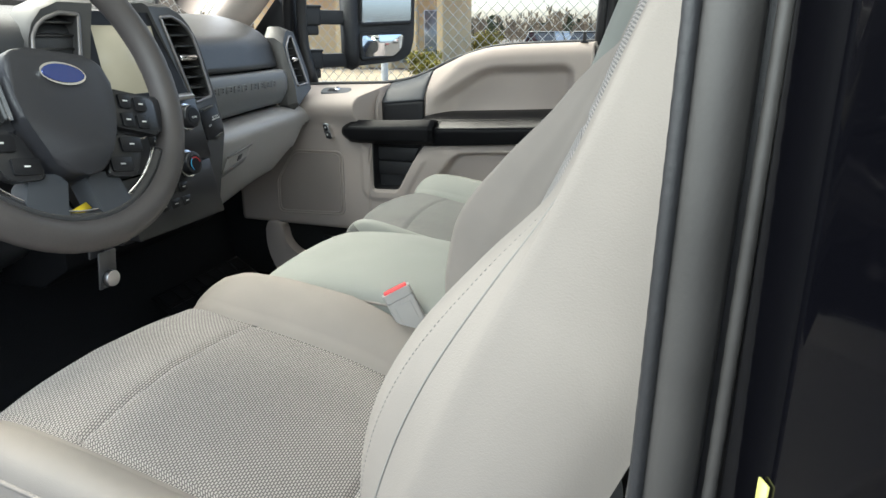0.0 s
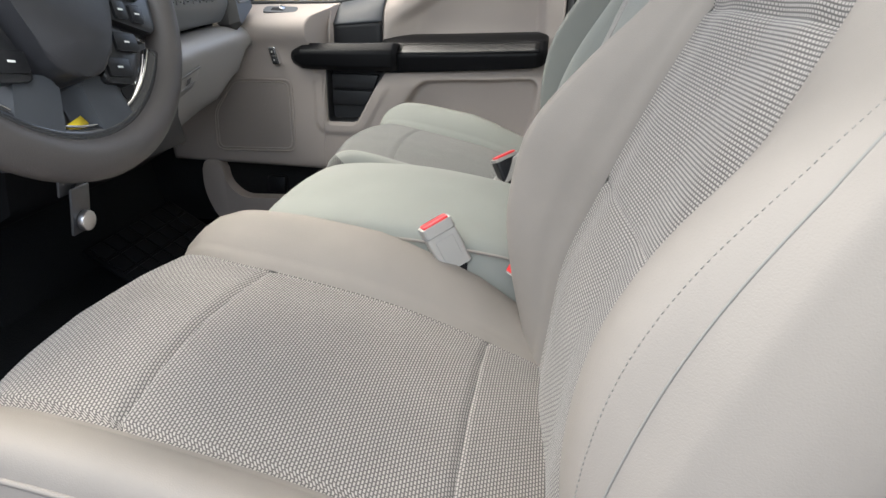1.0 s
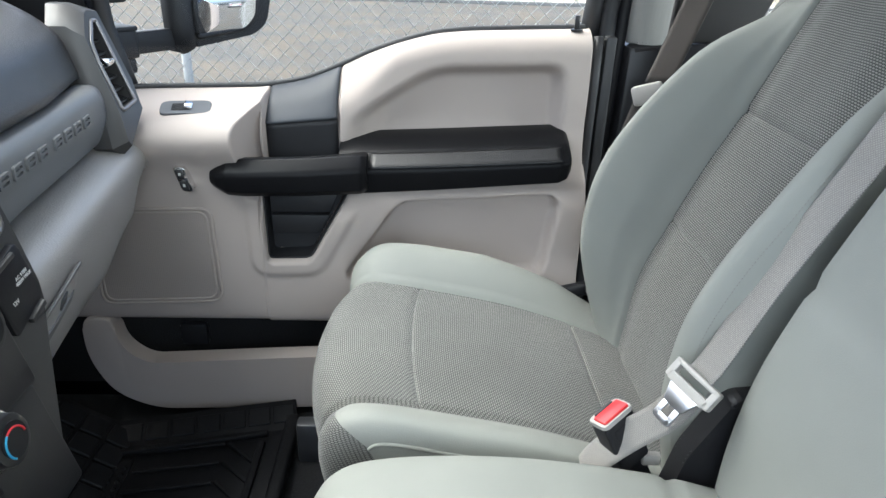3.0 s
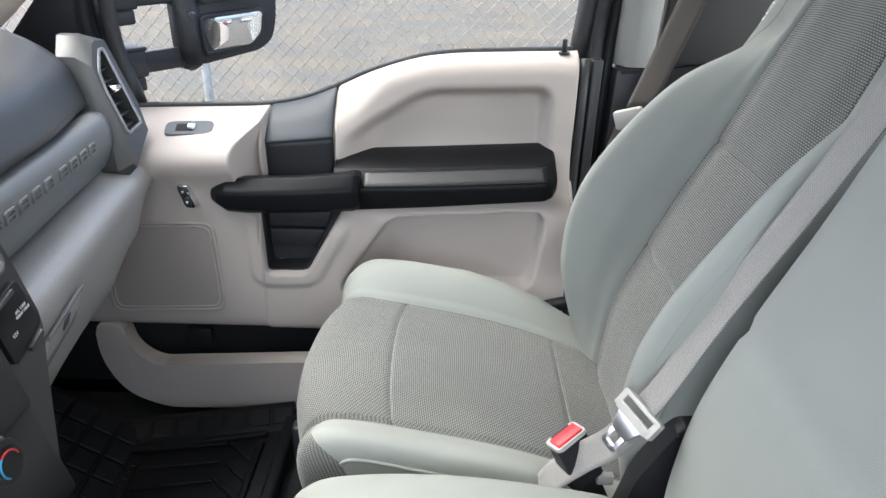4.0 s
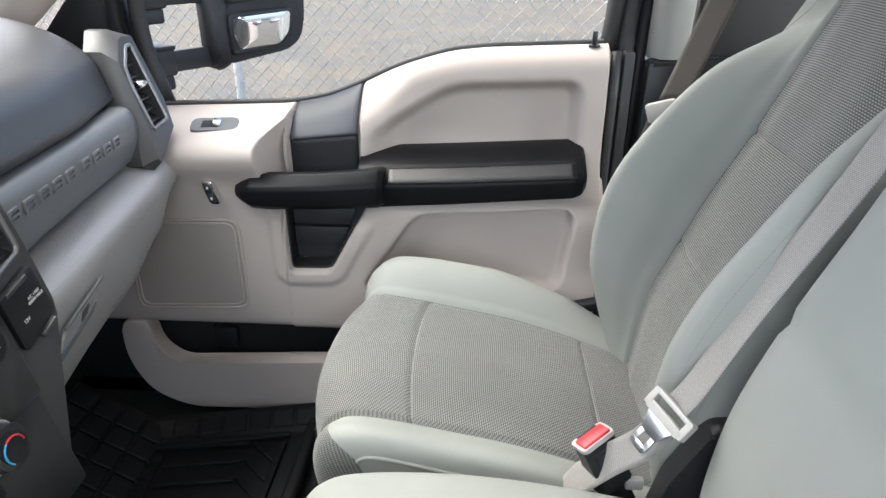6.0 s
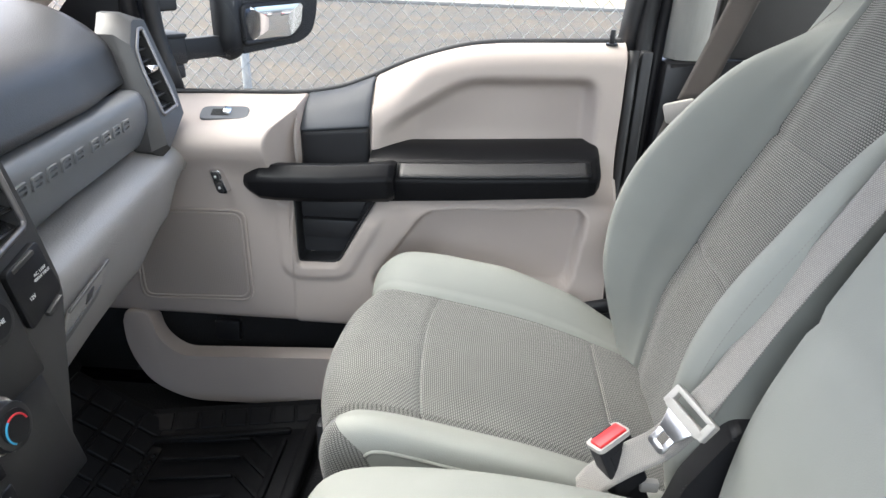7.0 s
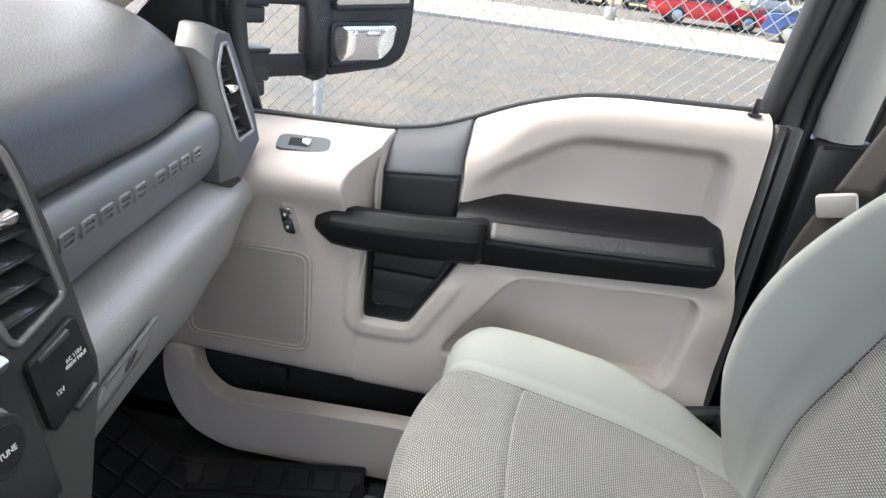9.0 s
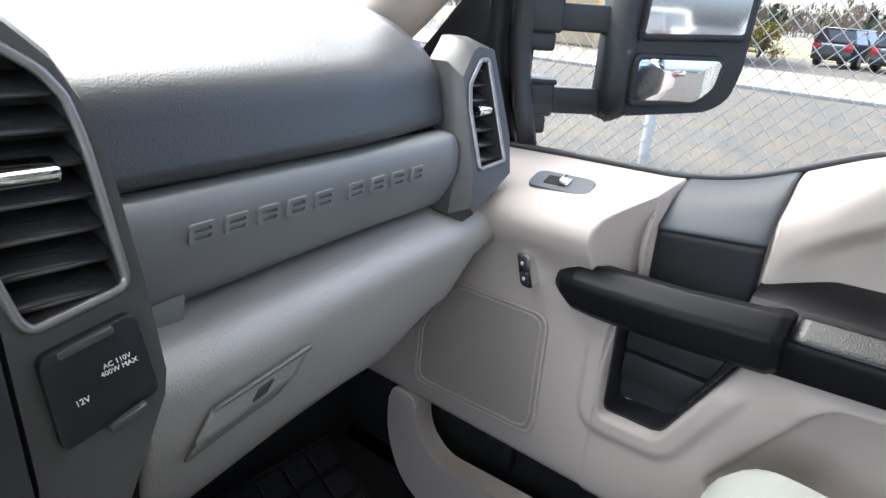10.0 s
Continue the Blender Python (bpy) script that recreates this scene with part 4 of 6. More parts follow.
def sweep_x(y):
    """How far the dash face lies back from its line at the centre stack."""
    return -0.10 * max(0.0, y - 0.2) - 0.02 * max(0.0, (y - 0.55) / 0.1) ** 2 * 0.1


def dash_sheet(name, prof, ys, mat, label, n=40, thick=0.006):
    rows = [[(x + sweep_x(y), y, z) for x, z in spline(prof(y), n)] for y in ys]
    return surface(name, rows, mat, dash, label, thick=-thick)


def pad_prof(y):
    e = ease((y - 0.50) / 0.15)
    b = 0.022 * ease((y - 0.45) / 0.22)
    return [(-1.16, 0.835), (-1.08, 0.862), (-0.98, 0.872), (-0.88 - b, 0.862 + 0.006 * e), (-0.80 - b, 0.841 + 0.008 * e), (-0.752 - b, 0.822 + 0.005 * e), (-0.728 - b, 0.809), (-0.714 - b, 0.794), (-0.705 - b, 0.770), (-0.697 - b, 0.747), (-0.694 - b, 0.737), (-0.702 - b, 0.730), (-0.73 - b, 0.73)]


dash_sheet("top_pad", pad_prof, np.linspace(-0.12, 0.662, 50), SLATE, "charcoal grained vinyl top pad", 60)
dash_sheet("top_pad", lambda y: [(-1.16, 0.815), (-0.95, 0.85), (-0.75, 0.86), (-0.66, 0.83), (-0.64, 0.79), (-0.66, 0.75), (-0.68, 0.62), (-0.70, 0.48), (-0.85, 0.40)], np.linspace(-0.80, -0.12, 24), SLATE, "charcoal grained vinyl driver side of the dash")
dash_sheet("upper_glove_door", lambda y: [(-0.72, 0.7265), (-0.696, 0.7255), (-0.686, 0.718), (-0.681, 0.700), (-0.683, 0.672), (-0.695, 0.640), (-0.708, 0.622 + 0.012 * ease((y - 0.2) / 0.4))], np.linspace(0.19, 0.645, 30), SLATE_SMOOTH, "charcoal upper glove box door with raised lettering")


def shelf_prof(y):
    k = max(0.0, (y - 0.40) / 0.30)
    zb = 0.418 + 0.03 * max(0.0, min(1.0, (y - 0.2) / 0.2)) + 0.05 * k + 0.085 * k ** 3
    r = 0.012 * ease((y - 0.2) / 0.4)
    return [(-0.73, 0.613 + r), (-0.70, 0.614 + r), (-0.675, 0.610 + r), (-0.657, 0.600 + r), (-0.649, 0.584 + r), (-0.650, 0.565 + r * 0.8), (-0.658, max(0.525, zb + 0.012)), (-0.674, max(0.475, zb + 0.008)), (-0.696, zb + 0.003), (-0.73, zb - 0.008), (-0.85, zb - 0.015)]


# added filler blocks that keep windscreen light from leaking between the panels
core = bmesh.new()
box_bm((0.30, 1.42, 0.34), (-0.96, -0.03, 0.63), 0.01, bm=core)
box_bm((0.20, 0.045, 0.18), (-0.895, 0.668, 0.70), 0.006, bm=core)
part("inner_core", core, CARPET, dash, "black core behind the dash panels")
shelf = dash_sheet("shelf", shelf_prof, np.concatenate([np.linspace(0.185, 0.66, 50), np.linspace(0.67, 0.712, 8)]), SHELF_GREY, "warm grey rolled shelf and lower glove box door", 50)
part("shelf_end", prism_bm([(x + sweep_x(0.712), z) for x, z in spline(shelf_prof(0.712), 16)][:-1] + [(-0.80, 0.612)], 0.711, 0.713), SHELF_GREY, dash)

# latch of the lower glove box
def shelf_x(y, z):
    p = spline(shelf_prof(y), 80)[20:]
    k = np.argsort(p[:, 1])
    return float(np.interp(z, p[k, 1], p[k, 0])) + sweep_x(y)


def shelf_patch(name, quad, out, mat, parent, label="", thick=0.003):
    """A plate that follows the glove box face between four corners in y, z."""
    q = np.array(quad, float)
    rows = []
    for u in np.linspace(0, 1, 12):
        a, b = q[0] + (q[1] - q[0]) * u, q[3] + (q[2] - q[3]) * u
        rows.append([(shelf_x(*(a + (b - a) * w)) + out, *(a + (b - a) * w)) for w in np.linspace(0, 1, 8)])
    return surface(name, rows, mat, parent, label, thick=thick)


# darker grey on lip and ledge: the shade of a sunken latch, as colour
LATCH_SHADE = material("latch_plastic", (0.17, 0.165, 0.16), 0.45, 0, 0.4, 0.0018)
lt = shelf_patch("latch_plate", [(0.244, 0.551), (0.352, 0.566), (0.338, 0.541), (0.229, 0.520)], 0.0035, SHELF_GREY, dash, "sunken glove box latch")
shelf_patch("latch_lip", [(0.244, 0.553), (0.353, 0.568), (0.352, 0.5645), (0.243, 0.5495)], 0.006, LATCH_SHADE, lt)
shelf_patch("latch_ledge", [(0.232, 0.522), (0.330, 0.541), (0.318, 0.530), (0.220, 0.508)], 0.005, LATCH_SHADE, lt)
shelf_patch("latch_key", [(0.292, 0.548), (0.308, 0.551), (0.301, 0.540), (0.286, 0.537)], 0.0055, BEZEL, lt, "key slot")

# right-hand vent with its angular bezel
VENT_OUT = [(0.653, 0.633), (0.740, 0.668), (0.752, 0.715), (0.747, 0.824), (0.715, 0.828), (0.703, 0.824), (0.671, 0.793), (0.659, 0.680), (0.643, 0.638), (0.647, 0.630)]
VENT_BASE = [(0.653, 0.628), (0.740, 0.666), (0.754, 0.715), (0.750, 0.828), (0.716, 0.839), (0.701, 0.838), (0.668, 0.809), (0.644, 0.673), (0.620, 0.631), (0.642, 0.615)]
VENT_IN = [(0.716, 0.812), (0.732, 0.812), (0.732, 0.684), (0.676, 0.680), (0.676, 0.753), (0.684, 0.783)]


def frame_bm(outer, inner, depth_of, depth, bm=None, base=None, set_back=0.0):
    """A bezel between two outlines in y, z; depth_of gives x at a height."""
    bm = bm or bmesh.new()
    no, ni = len(outer), len(inner)
    o0 = [bm.verts.new((depth_of(y, z), y, z)) for y, z in outer]
    ob_ = [bm.verts.new((depth_of(y, z) - set_back, y, z)) for y, z in (base or outer)]
    o1 = [bm.verts.new((depth_of(y, z) - depth, y, z)) for y, z in (base or outer)]
    i0 = [bm.verts.new((depth_of(y, z) - 0.002, y, z)) for y, z in inner]
    i1 = [bm.verts.new((depth_of(y, z) - depth, y, z)) for y, z in inner]
    for a, b, n in ((o0, ob_, no), (ob_, o1, no), (i0, i1, ni)):
        for i in range(n):
            bm.faces.new((a[i], a[(i + 1) % n], b[(i + 1) % n], b[i]))
    es = []
    for loop, n in ((o0, no), (i0, ni)):
        es += [bm.edges.get((loop[i], loop[(i + 1) % n])) for i in range(n)]
    bmesh.ops.triangle_fill(bm, use_beauty=True, edges=es)
    bmesh.ops.recalc_face_normals(bm, faces=bm.faces)
    return bm


def vent(name, outer, inner, face_x, slats, tilt, label, tab_z, base=None, set_back=0.0):
    v = part(name, frame_bm(outer, inner, face_x, 0.05, None, base, set_back), BEZEL, dash, label, angle=30)
    ys = [p[0] for p in inner]
    y0, y1 = min(ys), max(ys)
    zs_ = [p[1] for p in inner]
    z0, z1 = min(zs_), max(zs_)
    for i in range(slats):
        z = z0 + (z1 - z0) * (i + 0.6) / (slats + 0.1)
        cuts = []
        for k in range(len(inner)):
            (ya, za), (yb, zb) = inner[k], inner[(k + 1) % len(inner)]
            if (za > z) != (zb > z):
                cuts.append(ya + (yb - ya) * (z - za) / (zb - za))
        ya, yb = min(cuts) + 0.001, max(cuts) - 0.001
        x = face_x((ya + yb) / 2, z)
        sl = box_bm((0.030, yb - ya, 0.0028), (x - 0.024, (ya + yb) / 2, z), 0.001, 1, rot=pose(0, 0, 0, 0, tilt, 0))
        so = part("slat", sl, SLAT, v)
        # paler pewter bar: the highlight on the black slat's front edge, put in as colour
        xf = x - 0.024 + 0.0152 * math.cos(radians(tilt))
        tube("slat_edge", [(xf, ya, z - 0.0152 * math.sin(radians(tilt))), (xf, yb, z - 0.0152 * math.sin(radians(tilt)))], 0.0017, BEZEL, so, sides=6)
    z = tab_z
    yc = (y0 + y1) / 2
    part("vent_tab", box_bm((0.018, (y1 - y0) * 0.45, 0.010), (face_x(yc, z) - 0.003, yc, z), 0.003, rot=pose(0, 0, 0, 0, tilt, 0)), CHROME, v, "chrome vent tab")
    bk = bmesh.new()
    prism_bm(inner, -0.054, -0.050, "x", bm=bk)
    for q in bk.verts:
        q.co.x += face_x(q.co.y, q.co.z)
    part("vent_back", bk, RUBBER, v)
    tube("vent_ring", [(face_x(p[0], p[1]) - 0.0015, p[0], p[1]) for p in round_poly(inner, 0.004, 4)], 0.0034, RING, v, "satin silver inner ring", sides=8, closed=True)
    return v


vent("side_vent", VENT_OUT, VENT_IN, lambda y, z: -0.700 - 0.33 * (z - 0.64), 7, 18, "pewter bezel of the side air vent", 0.752, VENT_BASE, 0.020)

# centre stack
STACK_C = -0.030


def stack_x(y, z):
    return -0.582 - 0.17 * (z - 0.60) - 0.10 * abs(y - STACK_C)


for sg in (1, -1):
    mir = lambda pts: [(STACK_C + sg * (y - STACK_C), z) for y, z in pts]
    pts = [(0.030, 0.872), (0.095, 0.872), (0.128, 0.859), (0.150, 0.838), (0.163, 0.814), (0.170, 0.790), (0.176, 0.757), (0.184, 0.690), (0.188, 0.629), (0.184, 0.612), (0.152, 0.559), (0.100, 0.470), (0.075, 0.470), (0.094, 0.590), (0.093, 0.697), (0.046, 0.830)]
    mid = np.mean(pts, axis=0)
    outer = mir([tuple(mid + (np.array(p) - mid) * 0.965) for p in pts])
    inner = mir([(0.064, 0.848), (0.098, 0.850), (0.125, 0.841), (0.142, 0.829), (0.153, 0.814), (0.159, 0.790), (0.163, 0.760), (0.170, 0.700), (0.166, 0.695), (0.110, 0.687), (0.104, 0.694)])
    vent("centre_vent", outer, inner, stack_x, 8, 18, "tall pewter bezel of the centre air vent", 0.775, mir(pts), 0.007)

# power outlet cover under the right centre vent
oc = prism_bm(round_poly([(0.107, 0.672), (0.169, 0.681), (0.177, 0.623), (0.111, 0.611)], 0.007, 4), -0.628, -0.600, "x", 0.0009)
for v in oc.verts:
    v.co.x += stack_x(v.co.y, v.co.z) + 0.605
outlet = part("outlet_cover", oc, BLACK, dash, "black outlet cover with white lettering", angle=40)


def text_part(name, body, size, m, mat, parent, label="", depth=0.0004):
    cu = bpy.data.curves.new(name, "FONT")
    cu.body, cu.size, cu.extrude, cu.align_x, cu.align_y = body, size, depth, "CENTER", "CENTER"
    ob = bpy.data.objects.new(name, cu)
    dg = bpy.context.evaluated_depsgraph_get()
    scene.collection.objects.link(ob)
    dg.update()
    me = bpy.data.meshes.new_from_object(ob.evaluated_get(dg))
    bpy.data.objects.remove(ob)
    me.transform(m)
    return link(name, me, mat, parent, label, smooth=False)


WHITE_INK = material("white_ink", (0.75, 0.75, 0.73), 0.6)
FACING = Matrix(((0, 0, 1, 0), (1, 0, 0, 0), (0, 1, 0, 0), (0, 0, 0, 1)))   # text that faces the cabin


def on_stack(y, z, roll=0, out=0.004):
    return Matrix.Translation((stack_x(y, z) + out, y, z)) @ pose(0, 0, 0, 0, -9.6, 0) @ pose(0, 0, 0, 0, 0, -5.7) @ FACING @ pose(0, 0, 0, 0, 0, roll)


text_part("writing", "12V", 0.0054, on_stack(0.126, 0.640, 10, 0.0085), WHITE_INK, outlet)
text_part("writing", "AC 110V\n400W MAX", 0.0046, on_stack(0.151, 0.654, 10, 0.0085), WHITE_INK, outlet)
part("hinge_bar", box_bm((0.004, 0.034, 0.005), (stack_x(0.14, 0.672) + 0.0065, 0.135, 0.6735), 0.001, rot=pose(0, 0, 0, 12, 0, 0)), BEZEL, outlet)
part("pull_tab", box_bm((0.006, 0.026, 0.006), (stack_x(0.157, 0.612) + 0.0065, 0.152, 0.6165), 0.001, rot=pose(0, 0, 0, 16, 0, 0)), BEZEL, outlet, "grey pull tab")

# body of the stack, screen, radio and climate panels
st = bmesh.new()
prism_bm([(-0.70, 0.66), (-0.632, 0.66), (-0.618, 0.60), (-0.635, 0.44), (-0.70, 0.40), (-0.80, 0.40)], STACK_C - 0.20, STACK_C + 0.20, bevel=0.008, bm=st)
prism_bm([(-0.72, 0.83), (-0.668, 0.83), (-0.645, 0.655), (-0.72, 0.655)], STACK_C - 0.10, STACK_C + 0.10, bevel=0.006, bm=st)
part("stack_body", st, SOFT_BLACK, dash, "black centre stack body")
SCREEN = glow_material("lit_screen", (0.72, 0.66, 0.52), 0.06)
sb = part("screen_hood", frame_bm([(STACK_C - 0.090, 0.855), (STACK_C + 0.090, 0.855), (STACK_C + 0.118, 0.70), (STACK_C - 0.118, 0.70)], [(STACK_C - 0.072, 0.832), (STACK_C + 0.072, 0.832), (STACK_C + 0.076, 0.716), (STACK_C - 0.076, 0.716)], lambda y, z: -0.590 - 0.19 * (z - 0.6), 0.03), BLACK, dash, "black screen surround")
part("screen", box_bm((0.004, 0.160, 0.125), (-0.632, STACK_C, 0.776), 0, rot=pose(0, 0, 0, 0, -9.6, 0)), SCREEN, sb, "pale lit touchscreen")
RADIO = material("dark_satin_panel", (0.018, 0.018, 0.020), 0.32, 0, 0.1, 0.001)
for nm, z0, z1, lab in (("radio_panel", 0.585, 0.700, "dark radio panel with buttons"), ("climate_panel", 0.475, 0.582, "dark climate control panel with buttons")):
    pn = prism_bm([(stack_x(STACK_C, z1) + 0.004, z1), (stack_x(STACK_C, z0) + 0.010, z0), (-0.66, z0), (-0.68, z1)], STACK_C - 0.118, STACK_C + 0.118, bevel=0.004)
    pn = part(nm, pn, RADIO, dash, lab)
    zc = (z0 + z1) / 2
    for sg in (1, -1):
        y = STACK_C + sg * (0.064 if nm == "radio_panel" else 0.036)
        z = 0.669 if nm == "radio_panel" else 0.586
        m = Matrix.Translation((stack_x(STACK_C, z) + 0.020, y, z)) @ pose(0, 0, 0, 0, 80, 0)
        kn = part("knob", cyl_bm(0.023, 0.028, m, 32, 0.021, 0.002), RADIO, pn, "black knob with a chrome ring")
        part("knob_ring", cyl_bm(0.0265, 0.010, m @ Matrix.Translation((0, 0, -0.006)), 32, 0.0255, 0.001), CHROME, kn)
        part("knob_face", cyl_bm(0.015, 0.002, m @ Matrix.Translation((0, 0, 0.0145)), 32), BLACK, kn)
    radio = nm == "radio_panel"
    for r in range(2):
        for c in range(3):
            y, z = STACK_C + (-0.023 + c * 0.026 if radio else (c - 1) * 0.030 - 0.010), (0.675 - r * 0.040) if radio else (0.545 - r * 0.026)
            bt = part("button", box_bm((0.004, 0.0245, 0.0175), (stack_x(STACK_C, z) + 0.0068, y, z), 0.0012, 1, rot=pose(0, 0, 0, 0, -10, 0)), BLACK, pn, "flush black key")
            if radio:
                text_part("writing", str(1 + c + 3 * r), 0.0062, Matrix.Translation((stack_x(STACK_C, z) + 0.0095, y, z)) @ pose(0, 0, 0, 0, -10, 0) @ FACING, WHITE_INK, bt)
            else:
                part("legend", box_bm((0.0006, 0.008, 0.0016), (stack_x(STACK_C, z) + 0.0092, y, z), 0, rot=pose(0, 0, 0, 0, -10, 0)), WHITE_INK, bt)
    if radio:
        part("key_bar", box_bm((0.003, 0.070, 0.0030), (stack_x(STACK_C, 0.664) + 0.0085, STACK_C + 0.002, 0.664), 0.001, rot=pose(0, 0, 0, 0, -10, 0)), STEEL, pn, "thin satin silver bar between the keys")

part("silver_bar", box_bm((0.012, 0.205, 0.010), (stack_x(STACK_C, 0.706) + 0.012, STACK_C, 0.705), 0.003, rot=pose(0, 0, 0, 0, 25, 0)), STEEL, dash, "satin silver bar under the screen")
AMBER = glow_material("amber_indicator", (0.95, 0.10, 0.006), 0.22)
for y in (-0.010, -0.001):
    part("indicator", box_bm((0.001, 0.006, 0.005), (stack_x(STACK_C, 0.692) + 0.0055, y, 0.692), 0, rot=pose(0, 0, 0, 0, -10, 0)), AMBER, dash, "lit amber indicator")
KM = Matrix.Translation((stack_x(STACK_C, 0.586) + 0.0360, STACK_C + 0.036, 0.586)) @ pose(0, 0, 0, 0, 80, 0) @ pose(0, 0, 0, 0, 0, 90)
for a0, a1, c, nm in ((10, 120, (0.6, 0.03, 0.04), "red"), (120, 230, (0.05, 0.35, 0.6), "blue")):
    pts = [tuple(KM @ Vector((0.0125 * math.cos(radians(q)), 0.0125 * math.sin(radians(q)), 0))) for q in np.linspace(a0, a1, 14)]
    tube("temperature_arc", pts, 0.0010, material(nm + "_ink", c, 0.5), dash, nm + " arc on the temperature knob", sides=6)
KT = Matrix.Translation((stack_x(STACK_C, 0.669) + 0.0358, STACK_C + 0.064, 0.669)) @ pose(0, 0, 0, 0, -10, 0) @ FACING
text_part("writing", "TUNE", 0.0055, KT, WHITE_INK, dash)
text_part("writing", "MEDIA", 0.005, on_stack(STACK_C + 0.012, 0.654, 0, 0.0125), WHITE_INK, dash)

part("glove_tab", prism_bm(round_poly([(0.204, 0.633), (0.252, 0.637), (0.249, 0.612), (0.206, 0.606)], 0.003), -0.712, -0.6985, "x", 0.001), SLATE_SMOOTH, dash, "small cover tab at the glove box corner")
# raised marks on the upper glove door: a plain slanted block for each character
yy = 0.249
for i in range(10):
    if i == 5:
        yy += 0.012
        continue
    w = 0.0255
    y0 = yy
    pz = [(y0, 0.6845), (y0 + w, 0.685), (y0 + w + 0.002, 0.7015), (y0 + 0.002, 0.701)]
    mk = bmesh.new()
    cz = np.mean(pz, axis=0)
    ring_o = round_poly(pz, 0.004, 4)
    ring_i = [tuple(cz + (np.array(p) - cz) * np.array((0.66, 0.62))) for p in ring_o]
    n = len(ring_o)
    rows = [[mk.verts.new((x, *p)) for p in q] for q, x in ((ring_o, -0.003), (ring_o, 0.0022), (ring_i, 0.0022), (ring_i, -0.003))]
    for a, b in zip(rows, rows[1:] + rows[:1]):
        for k in range(n):
            mk.faces.new((a[k], a[(k + 1) % n], b[(k + 1) % n], b[k]))
    box_bm((0.0046, w * 0.7, 0.0030), (-0.0003, y0 + w / 2 + 0.0015, 0.693), 0, bm=mk)
    for v in mk.verts:
        v.co.x += -0.6795 - 0.02 * abs(v.co.z - 0.70) + sweep_x(v.co.y)
    part("raised_mark", mk, SLATE_SMOOTH, dash, "plain raised outline in place of a letter" if i == 0 else "")
    yy += 0.0348

# ---- steering wheel ----
wheel = empty("steering_wheel", (-0.46, -0.42, 0.70))
tagged(wheel, "grey four-spoke steering wheel with switch pads", "steering wheel")
WM = Matrix.Translation((-0.384, -0.424, 0.762)) @ pose(0, 0, 0, 0, 71, 0) @ pose(0, 0, 0, 0, 0, 90)


# the hub sits low in the rim, with the wheel turned a little
WH = WM @ Matrix.Translation((-0.008, -0.045, 0.0)) @ pose(0, 0, 0, 0, 0, -9)


def wp(x, y, z=0):
    """A place on the wheel: x to the driver's right, y up the wheel, z towards the driver."""
    v = WM @ Vector((x, y, z))
    return (v.x, v.y, v.z)


th = np.linspace(0, 2 * math.pi, 72, endpoint=False)
tube("rim", [wp(0.178 * math.cos(a), 0.178 * math.sin(a)) for a in th], 0.0185, RIM_GREY, wheel, "grey urethane rim", sides=16, closed=True)


def wheel_prism(poly, z0, z1, bevel, mat, name, parent, label="", r=0.01):
    bm = prism_bm(round_poly(poly, r, 5), z0, z1, "z", bevel)
    bm.transform(WH)
    return part(name, bm, mat, parent, label, angle=50)


hub = wheel_prism([(-0.066, 0.075), (0.066, 0.075), (0.062, 0.0), (0.028, -0.066), (-0.028, -0.066), (-0.062, 0.0)], -0.03, 0.028, 0.005, WHEEL_BLACK, "hub", wheel, "charcoal airbag cover", 0.03)
em = cyl_bm(0.5, 0.004, Matrix.Translation((0, 0.049, 0.029)) @ Matrix.Diagonal((0.058, 0.026, 1, 1)), 40)
em.transform(WH)
em = part("emblem", em, CHROME, hub, "plain oval emblem")
e2 = cyl_bm(0.5, 0.005, Matrix.Translation((0, 0.049, 0.0295)) @ Matrix.Diagonal((0.053, 0.021, 1, 1)), 40)
e2.transform(WH)
part("emblem_field", e2, material("blue_enamel", (0.01, 0.03, 0.16), 0.2, coat=1.0), em, "dark blue oval")
